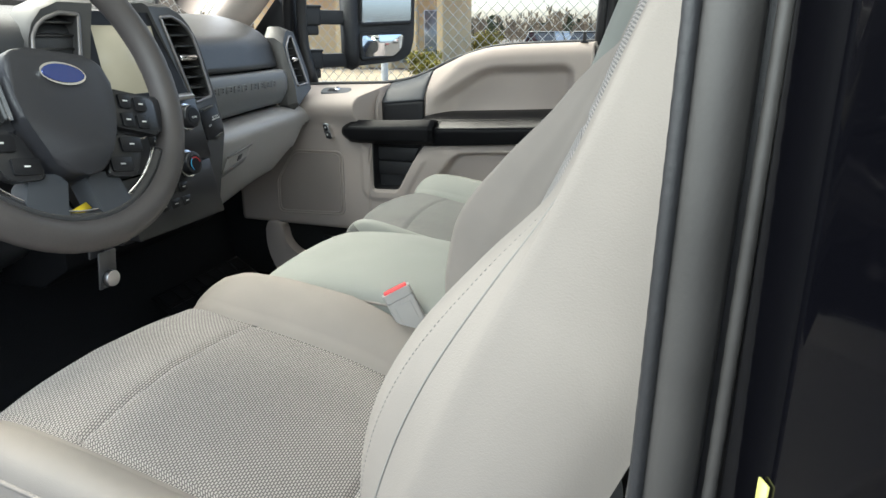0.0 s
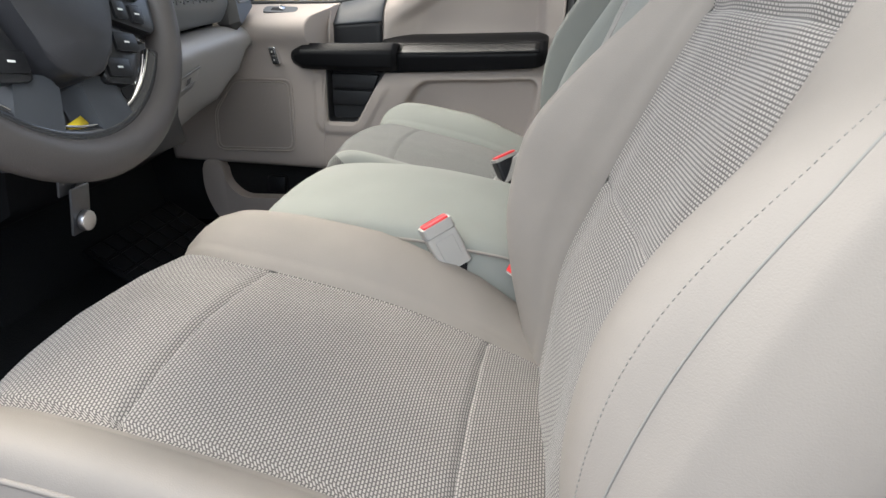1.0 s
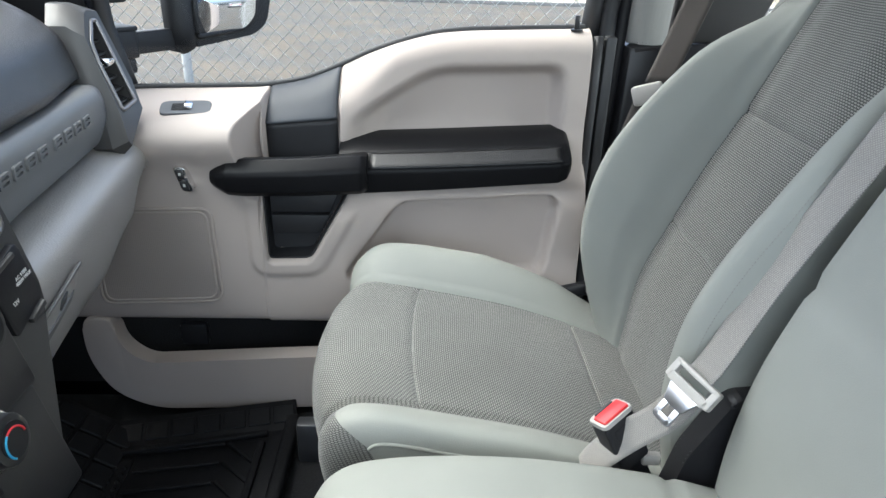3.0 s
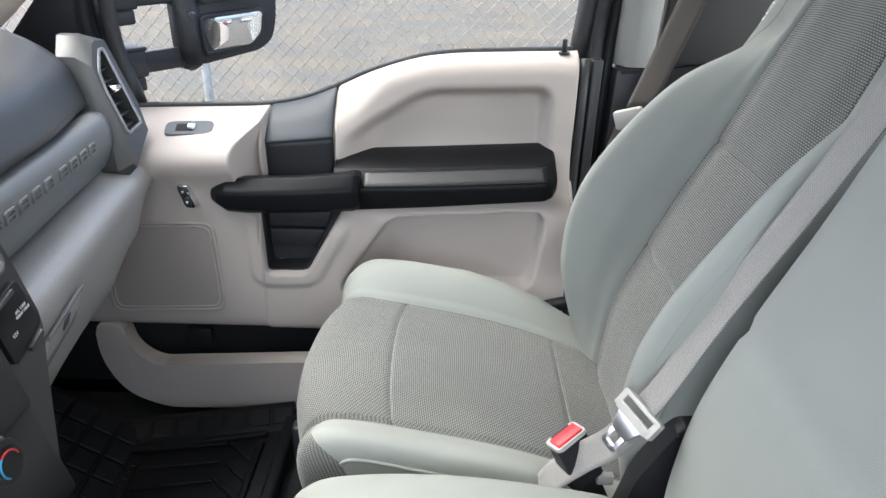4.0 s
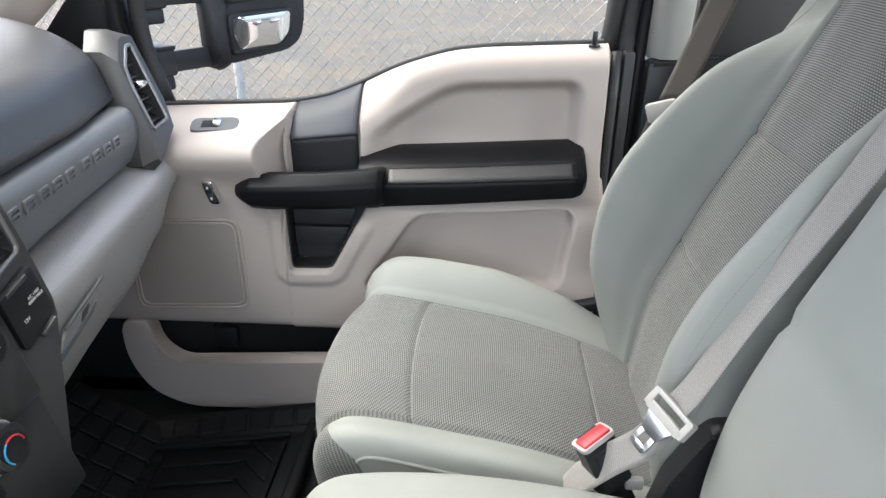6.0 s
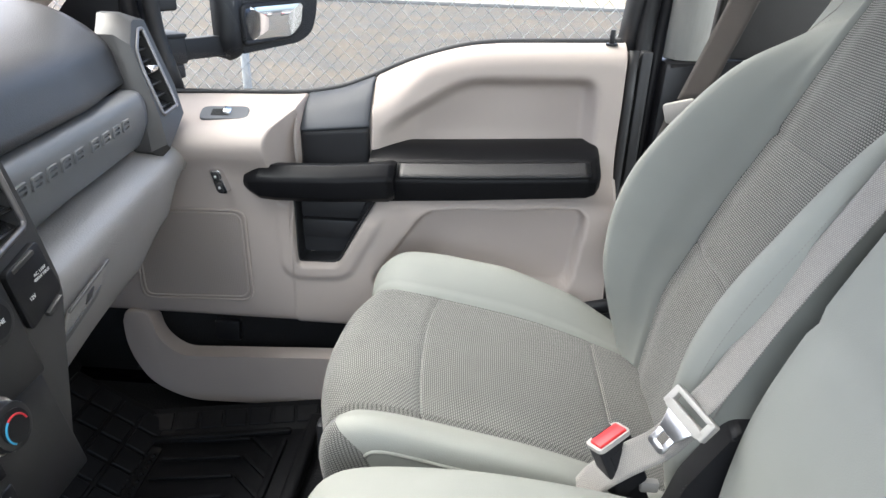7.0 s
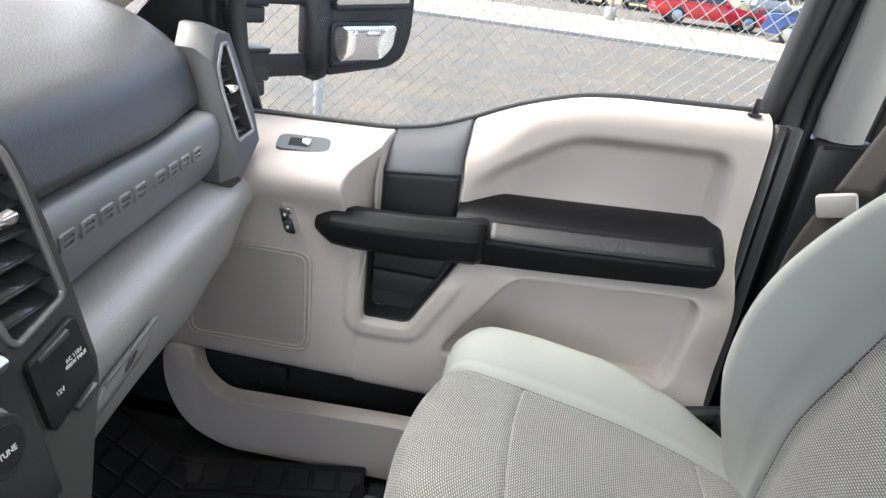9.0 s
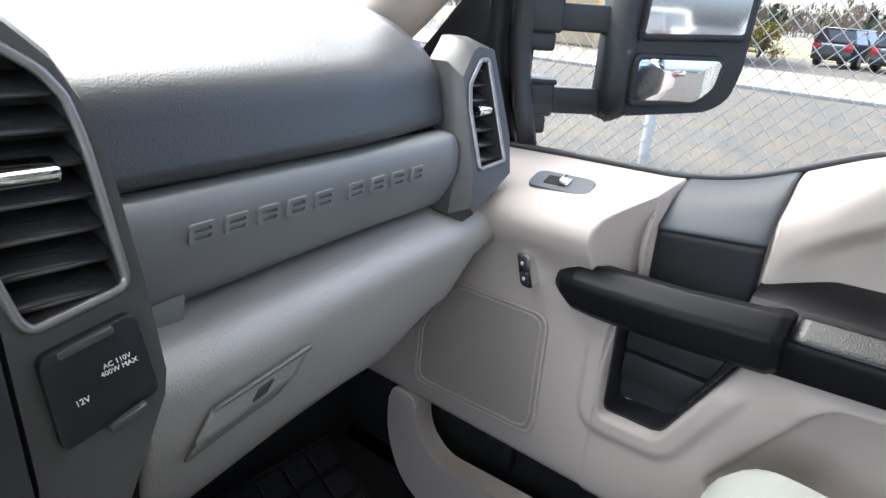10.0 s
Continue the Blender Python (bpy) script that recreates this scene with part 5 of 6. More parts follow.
for sg in (-1, 1):
    side = lambda pts: [(sg * a, b) for a, b in pts]
    wheel_prism(side([(0.055, 0.040), (0.165, 0.042), (0.165, -0.005), (0.050, -0.015)]), -0.02, 0.004, 0.004, WHEEL_BLACK, "spoke", wheel)
    wheel_prism(side([(0.010, -0.060), (0.056, -0.058), (0.082, -0.128), (0.030, -0.134)]), -0.022, 0.006, 0.005, STRAP_VINYL, "spoke", wheel, "pewter lower spoke")
    pad_ = wheel_prism(side([(0.070, 0.044), (0.142, 0.036), (0.138, -0.016), (0.064, -0.004)]), 0.004, 0.014, 0.003, RADIO, "switch_pad", wheel, "black switch pad")
    wheel_prism(side([(0.068, 0.044), (0.073, 0.044), (0.068, -0.003), (0.063, -0.003)]), 0.004, 0.0165, 0.0005, CHROME, "switch_trim", pad_, r=0.001)
    low = wheel_prism(side([(0.062, -0.012), (0.106, -0.018), (0.084, -0.068), (0.038, -0.066)]), 0.0, 0.012, 0.003, RADIO, "switch_pad", wheel, "black lower switch pad")
    for a, b, host, z in ((0.090, 0.028, pad_, 0.012), (0.114, 0.025, pad_, 0.012), (0.088, 0.004, pad_, 0.012), (0.112, 0.002, pad_, 0.012), (0.084, -0.027, low, 0.010), (0.062, -0.052, low, 0.010)):
        w = 0.009 if host is pad_ else 0.016
        bt = wheel_prism([(sg * a - w, b - 0.009), (sg * a + w, b - 0.009), (sg * a + w, b + 0.009), (sg * a - w, b + 0.009)], z, z + 0.005, 0.001, BLACK, "button", host, r=0.003)
        bt["label"] = "black button with a white mark"
        wheel_prism([(sg * a - 0.0035, b - 0.0009), (sg * a + 0.0035, b - 0.0009), (sg * a + 0.0035, b + 0.0009), (sg * a - 0.0035, b + 0.0009)], z + 0.005, z + 0.0056, 0, WHITE_INK, "mark", bt, r=0.0004)
arc = np.linspace(radians(208), radians(322), 40)
tr = tube("spoke_trim", [wp(0.158 * math.cos(a), 0.158 * math.sin(a), -0.002) for a in arc], 0.009, SLAT, wheel, "glossy black trim inside the lower rim", sides=10)
tube("trim_line", [wp(0.1485 * math.cos(a), 0.1485 * math.sin(a), 0.003) for a in arc], 0.0013, CHROME, tr, "thin chrome line", sides=6)
tube("column", [(-0.44, -0.42, 0.715), (-0.52, -0.42, 0.68), (-0.72, -0.42, 0.60)], [0.05, 0.062, 0.07], BLACK, wheel, "black column shroud", sides=20)
tube("stalk", [(-0.52, -0.40, 0.70), (-0.50, -0.30, 0.725), (-0.49, -0.24, 0.735)], 0.009, BLACK, wheel, "black lever", n=8)

# bracket with a round key head under the column
br = empty("column_bracket", (-0.464, -0.305, 0.47))
tagged(br, "small steel bracket with a round lock under the dash", "bracket")
DARK_STEEL = material("dark_bracket_steel", (0.10, 0.10, 0.105), 0.4, 0.6)
part("plate", box_bm((0.004, 0.032, 0.058), (-0.467, -0.305, 0.490), 0.002, rot=pose(0, 0, 0, 0, 8, 0)), DARK_STEEL, br)
part("upper_plate", box_bm((0.004, 0.044, 0.036), (-0.471, -0.306, 0.528), 0.002, rot=pose(0, 0, 0, 0, 8, 0)), DARK_STEEL, br)
part("screw", cyl_bm(0.004, 0.004, Matrix.Translation((-0.4655, -0.305, 0.506)) @ pose(0, 0, 0, 0, 98, 0), 12), RUBBER, br)
part("lock_disc", cyl_bm(0.012, 0.008, Matrix.Translation((-0.461, -0.305, 0.477)) @ pose(0, 0, 0, 0, 90, 0), 24, None, 0.001), STEEL, br, "round lock face")
part("bracket_arm", box_bm((0.012, 0.022, 0.13), (-0.500, -0.325, 0.57), 0.002, rot=pose(0, 0, 0, 25, -25, 0)), BLACK, br)

tg_ = empty("paper_tag", (-0.345, -0.447, 0.620))
part("tag", box_bm((0.002, 0.026, 0.009), (-0.339, -0.447, 0.625), 0, rot=pose(0, 0, 0, 12, -40, 0)), material("yellow_card", (0.75, 0.55, 0.03), 0.6), tg_)
tagged(tg_, "small yellow card tag stuck under the steering column", "tag")

# ---- towing mirror ----
mirror = empty("side_mirror", (-0.78, 0.95, 0.70))
tagged(mirror, "black telescopic towing mirror outside the passenger window", "mirror")
MM = Matrix(((0.58, 0.0, 0.81, -0.655), (0.81, 0.0, -0.58, 1.165), (0, 1, 0, 0.722), (0, 0, 0, 1)))   # x along the glass, y up, z to the rear


def mirror_prism(poly, z0, z1, bevel, mat, name, parent, label="", r=0.01):
    bm = prism_bm(round_poly(poly, r, 6), z0, z1, "z", bevel)
    bm.transform(MM)
    return part(name, bm, mat, parent, label, angle=50)


case = mirror_prism([(-0.118, -0.005), (0.060, 0.008), (0.100, 0.030), (0.116, 0.08), (0.125, 0.30), (0.10, 0.38), (-0.09, 0.38), (-0.118, 0.33)], -0.06, 0.0, 0.012, MATT_BLACK, "housing", mirror, "black plastic mirror housing", 0.02)
for nm, poly in (("main_glass", [(-0.103, 0.122), (0.108, 0.132), (0.115, 0.30), (0.09, 0.36), (-0.09, 0.36)]), ("convex_glass", [(-0.104, 0.016), (0.030, 0.024), (0.064, 0.048), (0.074, 0.100), (-0.102, 0.098)])):
    mirror_prism(poly, 0.001, 0.006, 0, BLACK, "glass_rim", case, "", 0.012)
    c = np.mean(poly, axis=0)
    ring = np.array(round_poly([tuple(c + (np.array(p) - c) * 0.93) for p in poly], 0.012, 6))
    sag = 0.0065 if nm == "convex_glass" else 0.0
    rows = []
    for k in np.linspace(1.0, 0.001, 12):
        off = [(q - c) * k for q in ring]
        rows.append([tuple(MM @ Vector((*(c + o), 0.0065 + (sag - (o @ o) / 1.1 + 0.05 * o[1] if sag else 0.0)))) for o in off])
    surface(nm, rows, MIRROR, case, "mirror glass", close_v=True)
    tube("glass_bezel", [tuple(MM @ Vector((*(c + (q - c) * 1.03), 0.004))) for q in ring], 0.0065, MATT_BLACK, case, "raised black bezel round the glass", sides=8, closed=True)
ARM_TURN = pose(0, 0, 0, 0, 0, 53)
for z in (0.737, 0.871):
    part("arm", box_bm((0.19, 0.026, 0.044), (-0.790, 1.028, z), 0.005, 3, rot=ARM_TURN), MATT_BLACK, mirror, "square telescopic arm")
    part("arm_collar", box_bm((0.030, 0.040, 0.060), (-0.752, 1.078, z + 0.002), 0.007, 3, rot=ARM_TURN), MATT_BLACK, mirror, "raised collar round the arm")
    rt = part("arm_root", box_bm((0.062, 0.075, 0.056), (-0.842, 0.975, z + 0.002), 0.006, 3, rot=ARM_TURN), MATT_BLACK, mirror, "boxy arm root")
    part("root_rib", box_bm((0.056, 0.069, 0.030), (-0.845, 0.972, z - 0.040), 0.006, 3, rot=ARM_TURN), MATT_BLACK, rt)
    part("root_cap", box_bm((0.066, 0.079, 0.010), (-0.842, 0.975, z + 0.031), 0.004, 2, rot=ARM_TURN), MATT_BLACK, rt)
part("foot", box_bm((0.06, 0.07, 0.27), (-0.875, 0.95, 0.80), 0.01, rot=pose(0, 0, 0, 0, 0, -32)), BLACK, mirror)
tube("mast", [(-0.735, 1.092, 0.712), (-0.742, 1.087, 0.728), (-0.745, 1.085, 0.76), (-0.745, 1.085, 0.98)], [0.020, 0.032, 0.035, 0.035], MATT_BLACK, mirror, "black upright of the mirror", sides=8)

def frame_of(at, up, wide):
    up, wide = Vector(up).normalized(), Vector(wide)
    wide = (wide - up * wide.dot(up)).normalized()
    side = up.cross(wide)
    return Matrix(((wide.x, side.x, up.x, at[0]), (wide.y, side.y, up.y, at[1]), (wide.z, side.z, up.z, at[2]), (0, 0, 0, 1)))


# ---- seat belts ----
def strap_rows(pts, width, side, n=40):
    """A flat ribbon through pts; side is its widthwise direction at each point."""
    p, s = spline(pts, n), spline(side, n)
    s /= np.linalg.norm(s, axis=1)[:, None]
    return [[tuple(a + b * w) for w in np.linspace(-width / 2, width / 2, 7)] for a, b in zip(p, s)]


belt = empty("seat_belt", (0.07, 0.17, 0.45))
tagged(belt, "pale grey middle seat belt with a steel tongue", "seat belt")
UPW = [(-0.15, 0.95, -0.10)] * 6
surface("webbing", strap_rows([(0.33, 0.150, 1.15), (0.275, 0.165, 1.0), (0.202, 0.184, 0.80), (0.138, 0.198, 0.64), (0.090, 0.182, 0.552), (0.070, 0.172, 0.530)], 0.042, UPW), WEBBING, belt, "pale grey webbing", thick=0.0015)
surface("webbing", strap_rows([(0.062, 0.166, 0.518), (0.040, 0.174, 0.475), (0.008, 0.184, 0.438), (-0.025, 0.190, 0.395), (-0.045, 0.19, 0.35)], 0.036, [(-0.45, 0.8, 0.25), (-0.4, 0.75, 0.5), (-0.4, 0.75, 0.5), (-0.3, 0.9, 0.3), (-0.2, 0.9, 0.2)]), WEBBING, belt, "pale grey webbing", thick=0.0015)
TM = frame_of((0.062, 0.166, 0.526), (-0.70, -0.45, 0.55), (-0.45, 0.82, 0.2))


def tongue_piece(name, polys, z0, z1, bevel, mat, parent, label=""):
    bm = bmesh.new()
    for poly in polys:
        prism_bm(round_poly(poly, 0.003, 4), z0, z1, "z", bevel, bm=bm)
    bm.transform(TM @ Matrix.Diagonal((0.86, 0.86, 0.86, 1)))
    return part(name, bm, mat, parent, label)


tg = tongue_piece("tongue_grip", [[(-0.034, -0.013), (0.034, -0.013), (0.034, -0.006), (-0.034, -0.006)], [(-0.034, 0.004), (0.034, 0.004), (0.030, 0.017), (-0.030, 0.017)],
                                  [(-0.036, -0.013), (-0.026, -0.013), (-0.026, 0.015), (-0.036, 0.015)], [(0.026, -0.013), (0.036, -0.013), (0.036, 0.015), (0.026, 0.015)]],
                  -0.006, 0.007, 0.002, BUCKLE_GREY, belt, "pale grey plastic tongue frame")
tongue_piece("tongue", [[(-0.024, 0.014), (0.024, 0.014), (0.014, 0.040), (-0.014, 0.040)], [(-0.014, 0.039), (-0.006, 0.039), (-0.006, 0.062), (-0.014, 0.062)],
                        [(0.006, 0.039), (0.014, 0.039), (0.014, 0.062), (0.006, 0.062)], [(-0.014, 0.054), (0.014, 0.054), (0.012, 0.064), (-0.012, 0.064)]],
             0.003, 0.0055, 0.0005, STEEL, tg, "steel belt tongue with a slot")


def buckle(name, at, m, shell, label, size=1.2, cap=0.015):
    bk = empty(name, at)
    m = m @ Matrix.Diagonal((size, size * 1.04, size * 0.92, 1))
    bm = prism_bm(round_poly([(-0.021, -0.0125), (0.021, -0.0125), (0.021, 0.0125), (-0.021, 0.0125)], 0.005), -0.070, -cap - 0.0009, "z", 0.0015)
    prism_bm(round_poly([(-0.0195, -0.011), (0.0195, -0.011), (0.0195, 0.011), (-0.0195, 0.011)], 0.004), -cap - 0.002, -0.002, "z", bm=bm)
    prism_bm(round_poly([(-0.0125, -0.0131), (0.0125, -0.0131), (0.0125, -0.010), (-0.0125, -0.010)], 0.0004), -0.056, -cap - 0.009, "z", 0.0005, bm=bm)
    bm.transform(m)
    part("casing", bm, shell, bk, label)
    bm = box_bm((0.036, 0.0175, 0.005), (0, -0.0020, 0.0005), 0.0015)
    bm.transform(m)
    rim = prism_bm(round_poly([(-0.0215, -0.013), (0.0215, -0.013), (0.0215, 0.013), (-0.0215, 0.013)], 0.005), -cap, -0.0004, "z", 0.001)
    rim.transform(m)
    part("rim", rim, BUCKLE_GREY, bk, "pale cap round the button")
    rd = part("release_button", bm, RED, bk, "red release button")
    bm = box_bm((0.026, 0.003, 0.004), (0, 0.0092, 0.0003), 0.0008)
    bm.transform(m)
    part("slot", bm, RUBBER, rd)
    bm = box_bm((0.032, 0.012, 0.05), (0, 0, -0.092), 0.003)
    bm.transform(m)
    part("stalk", bm, BLACK, bk, "black stalk")
    return bk


tagged(buckle("belt_buckle", (-0.03, -0.185, 0.36), frame_of((-0.071, -0.164, 0.456), (-0.45, -0.02, 0.86), (0.75, 0.42, 0.3)), BUCKLE_GREY, "pale grey buckle casing", 1.02),
       "pale grey belt buckle with a red button beside driver seat", "belt buckle", "belt buckles")
tagged(buckle("belt_buckle", (0.01, 0.21, 0.36), frame_of((-0.010, 0.203, 0.457), (-0.42, 0.10, 0.88), (0.8, 0.5, 0.25)), BLACK, "black buckle casing", 1.08, 0.006),
       "black belt buckle with a red button beside passenger seat", "belt buckle", "belt buckles")
tagged(buckle("belt_buckle", (0.09, -0.19, 0.36), frame_of((0.043, -0.200, 0.418), (-0.72, -0.40, 0.5), (0.6, -0.75, 0.0)), BUCKLE_GREY, "pale grey buckle casing", 0.98),
       "pale grey buckle tucked behind the driver backrest", "belt buckle", "belt buckles")

pb = empty("seat_belt", (0.15, 0.72, 0.68))
tagged(pb, "taupe passenger shoulder belt hanging from the pillar", "seat belt")
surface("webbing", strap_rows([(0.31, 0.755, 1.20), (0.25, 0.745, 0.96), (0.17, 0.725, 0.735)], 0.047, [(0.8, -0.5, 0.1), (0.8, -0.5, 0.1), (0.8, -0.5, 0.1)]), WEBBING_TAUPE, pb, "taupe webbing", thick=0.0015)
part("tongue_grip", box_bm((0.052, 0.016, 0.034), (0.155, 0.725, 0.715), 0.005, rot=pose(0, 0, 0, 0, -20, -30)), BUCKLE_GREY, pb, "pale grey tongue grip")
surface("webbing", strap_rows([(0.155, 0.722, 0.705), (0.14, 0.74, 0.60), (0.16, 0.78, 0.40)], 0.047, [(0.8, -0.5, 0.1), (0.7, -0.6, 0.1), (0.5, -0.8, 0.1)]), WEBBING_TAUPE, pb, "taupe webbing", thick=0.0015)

# ---- driver doorway pillar ----
structure("wall_pillar_driver", prism_bm([(0.320, -0.795), (0.334, -0.832), (0.349, -0.874), (0.364, -0.912), (0.384, -0.938), (0.415, -0.950), (0.46, -0.952), (0.46, -0.80)], -0.2, 1.42, "z", 0.006), PAINT, "glossy black painted pillar of the open doorway", "pillar")
structure("wall_pillar_driver_trim", box_bm((0.15, 0.05, 1.38), (0.385, -0.765, 0.715), 0.012), BLACK, "dark inner trim of the driver pillar", "pillar trim")
SEAL_LINE = [(0.300, -0.79, 0.05), (0.302, -0.79, 0.45), (0.305, -0.79, 0.70), (0.306, -0.785, 0.95), (0.300, -0.76, 1.40)]
bead = spline([(x - 0.0105, y - 0.0055, z) for x, y, z in SEAL_LINE], 420)
tagged(tube("trim_seal_bead", bead, 0.0030 + 0.00008 * np.sin(np.arange(420) * 2.1), RUBBER, sides=8), "ribbed black rubber bead of the doorway seal", "door seal", kind="structure")
lip = spline([(x + 0.0145, y - 0.004, z) for x, y, z in SEAL_LINE], 420)
tagged(tube("trim_seal_lip", lip, 0.0024 + 0.00007 * np.sin(np.arange(420) * 1.7), GREY_RUBBER, sides=8), "thin ribbed lip of the doorway seal", "door seal", kind="structure")
seal = tube("trim_seal", [(0.300, -0.79, 0.05), (0.302, -0.79, 0.45), (0.305, -0.79, 0.70), (0.306, -0.785, 0.95), (0.300, -0.76, 1.40)], 0.0105, GREY_RUBBER, sides=10, n=30)
tagged(seal, "grey rubber seal along the open doorway", "door seal", kind="structure")
structure("wall_rear_door_driver", box_bm((1.25, 0.06, 0.85), (1.06, -0.93, 0.40), 0.02), PAINT, "black rear door on the driver side", "door")
structure("wall_rear_door_passenger", box_bm((1.25, 0.08, 0.78), (0.98, 0.90, 0.41), 0.02), BEIGE, "beige trimmed rear door on the passenger side", "door")

db = empty("seat_belt", (0.27, -0.73, 0.5))
tagged(db, "taupe driver belt hanging down beside the doorway pillar", "seat belt")
part("belt_guide", box_bm((0.03, 0.05, 0.07), (0.345, -0.708, 1.13), 0.008, rot=pose(0, 0, 0, 0, 0, -39)), BUCKLE_GREY, db, "grey plastic belt guide")
surface("webbing", strap_rows([(0.345, -0.708, 1.15), (0.328, -0.706, 0.80), (0.312, -0.702, 0.62), (0.300, -0.700, 0.25)], 0.047, [(0.85, -0.5, 0)] * 4), WEBBING_TAUPE, db, "taupe webbing", thick=0.0015)
stk = empty("sticker", (0.332, -0.828, 0.66))
tagged(stk, "small yellow and white sticker on the painted pillar", "sticker")
FACE_TURN = pose(0, 0, 0, 0, 0, -67.5)
part("yellow_field", box_bm((0.005, 0.0008, 0.030), (0.3300, -0.8240, 0.674), 0, rot=FACE_TURN), material("yellow_sticker", (0.55, 0.53, 0.16), 0.5), stk, "yellow printed field")
part("white_field", box_bm((0.010, 0.0008, 0.026), (0.3330, -0.8312, 0.670), 0, rot=FACE_TURN), material("white_sticker", (0.75, 0.75, 0.72), 0.5), stk, "white printed field")

lever = empty("seat_lever", (0.059, 0.70, 0.343))
tagged(lever, "black recliner lever between passenger seat and door", "lever")
part("lever_arm", box_bm((0.11, 0.022, 0.026), (0.059, 0.700, 0.343), 0.008, 3, rot=pose(0, 0, 0, 0, -14, 0)), BLACK, lever)
part("lever_pivot", cyl_bm(0.020, 0.03, Matrix.Translation((0.104, 0.690, 0.353)) @ pose(0, 0, 0, 90, 0, 0), 20, None, 0.003), BLACK, lever)
rail = empty("seat_rail", (-0.433, 0.589, FLOOR_Z))
tagged(rail, "dark steel seat rail end beside the floor mat", "seat rail")
part("rail_end", box_bm((0.05, 0.03, 0.09), (-0.433, 0.589, FLOOR_Z + 0.045), 0.006), DARK_STEEL, rail, "dark steel rail end")
part("rail_bar", box_bm((0.40, 0.028, 0.03), (-0.233, 0.589, FLOOR_Z + 0.015), 0.004), DARK_STEEL, rail)

# ---- floor mat ----
mat_ = empty("floor_mat", (-0.75, 0.5, FLOOR_Z))
tagged(mat_, "black ribbed rubber floor mat in the passenger footwell", "floor mat")
MZ = FLOOR_Z + 0.012
RIM_A, RIM_B = np.array((-0.80, 0.600)), np.array((-0.480, 0.668))     # door-side edge of the tray
RIM_TURN = math.degrees(math.atan2(*(RIM_B - RIM_A)[::-1]))
part("mat_tray", prism_bm(round_poly([(-0.80, 0.27), (-0.475, 0.27), (-0.475, 0.675), (-0.80, 0.605)], 0.02), MZ, MZ + 0.012, "z", 0.004), MAT, mat_)
part("mat_rim", box_bm((0.026, 0.40, 0.034), (-0.480, 0.47, MZ + 0.015), 0.008, 3), MAT, mat_)
part("mat_rim", box_bm((0.32, 0.022, 0.030), (-0.64, 0.275, MZ + 0.013), 0.006), MAT, mat_)
# sloping flank along the door, with square pads
FLANK = Matrix.Translation((*((RIM_A + RIM_B) / 2), MZ + 0.014)) @ pose(0, 0, 0, 0, 0, RIM_TURN) @ pose(0, 0, 0, 15, 0, 0)
fl = box_bm((0.34, 0.075, 0.008), (0, 0.012, 0), 0.003)
fl.transform(FLANK)
flank = part("mat_flank", fl, MAT, mat_, "raised flank of the mat with square pads")
for i in range(7):
    bm = box_bm((0.042, 0.040, 0.005), (-0.144 + 0.048 * i, 0.014, 0.005), 0.0015, 1)
    bm.transform(FLANK)
    part("mat_pad", bm, MAT, flank, smooth=False)
part("mat_rib", box_bm((0.27, 0.014, 0.012), (-0.655, 0.598, MZ + 0.016), 0.004, rot=pose(0, 0, 0, 0, 0, RIM_TURN)), MAT, mat_)
part("mat_rib", box_bm((0.014, 0.30, 0.012), (-0.530, 0.45, MZ + 0.016), 0.004), MAT, mat_)
for i in range(5):
    part("mat_chevron", box_bm((0.075, 0.008, 0.006), (-0.565, 0.575 - 0.050 * i, MZ + 0.0145), 0.002, rot=pose(0, 0, 0, 0, 0, -42)), MAT, mat_)
    part("mat_chevron", box_bm((0.150, 0.008, 0.006), (-0.672, 0.585 - 0.050 * i, MZ + 0.0145), 0.002, rot=pose(0, 0, 0, 0, 0, 9)), MAT, mat_)
# studded heel panel
hp = part("heel_panel", prism_bm(round_poly([(-0.86, 0.40), (-0.75, 0.40), (-0.755, 0.556), (-0.83, 0.542)], 0.008), MZ + 0.010, MZ + 0.015, "z", 0.001), MAT, mat_, "panel of small studs")
for i in range(6):
    for j in range(8):
        part("stud", cyl_bm(0.0055, 0.004, Matrix.Translation((-0.845 + 0.0165 * i, 0.415 + 0.0165 * j, MZ + 0.0165)), 6, 0.003), MAT, hp)
# toe board that slopes up under the dash
toe = pose(-0.865, 0.455, MZ + 0.060, 0, 32, 0)
bm = box_bm((0.21, 0.37, 0.010), (0, 0, 0), 0.004)
bm.transform(toe)
tp = part("mat_toe_plate", bm, MAT, mat_, "sloping toe plate with square pads")
for i in range(4):
    for j in range(7):
        bm = box_bm((0.044, 0.044, 0.006), (-0.074 + 0.050 * i, -0.152 + 0.050 * j, 0.007), 0.002, 1)
        bm.transform(toe)
        part("mat_pad", bm, MAT, tp, smooth=False)

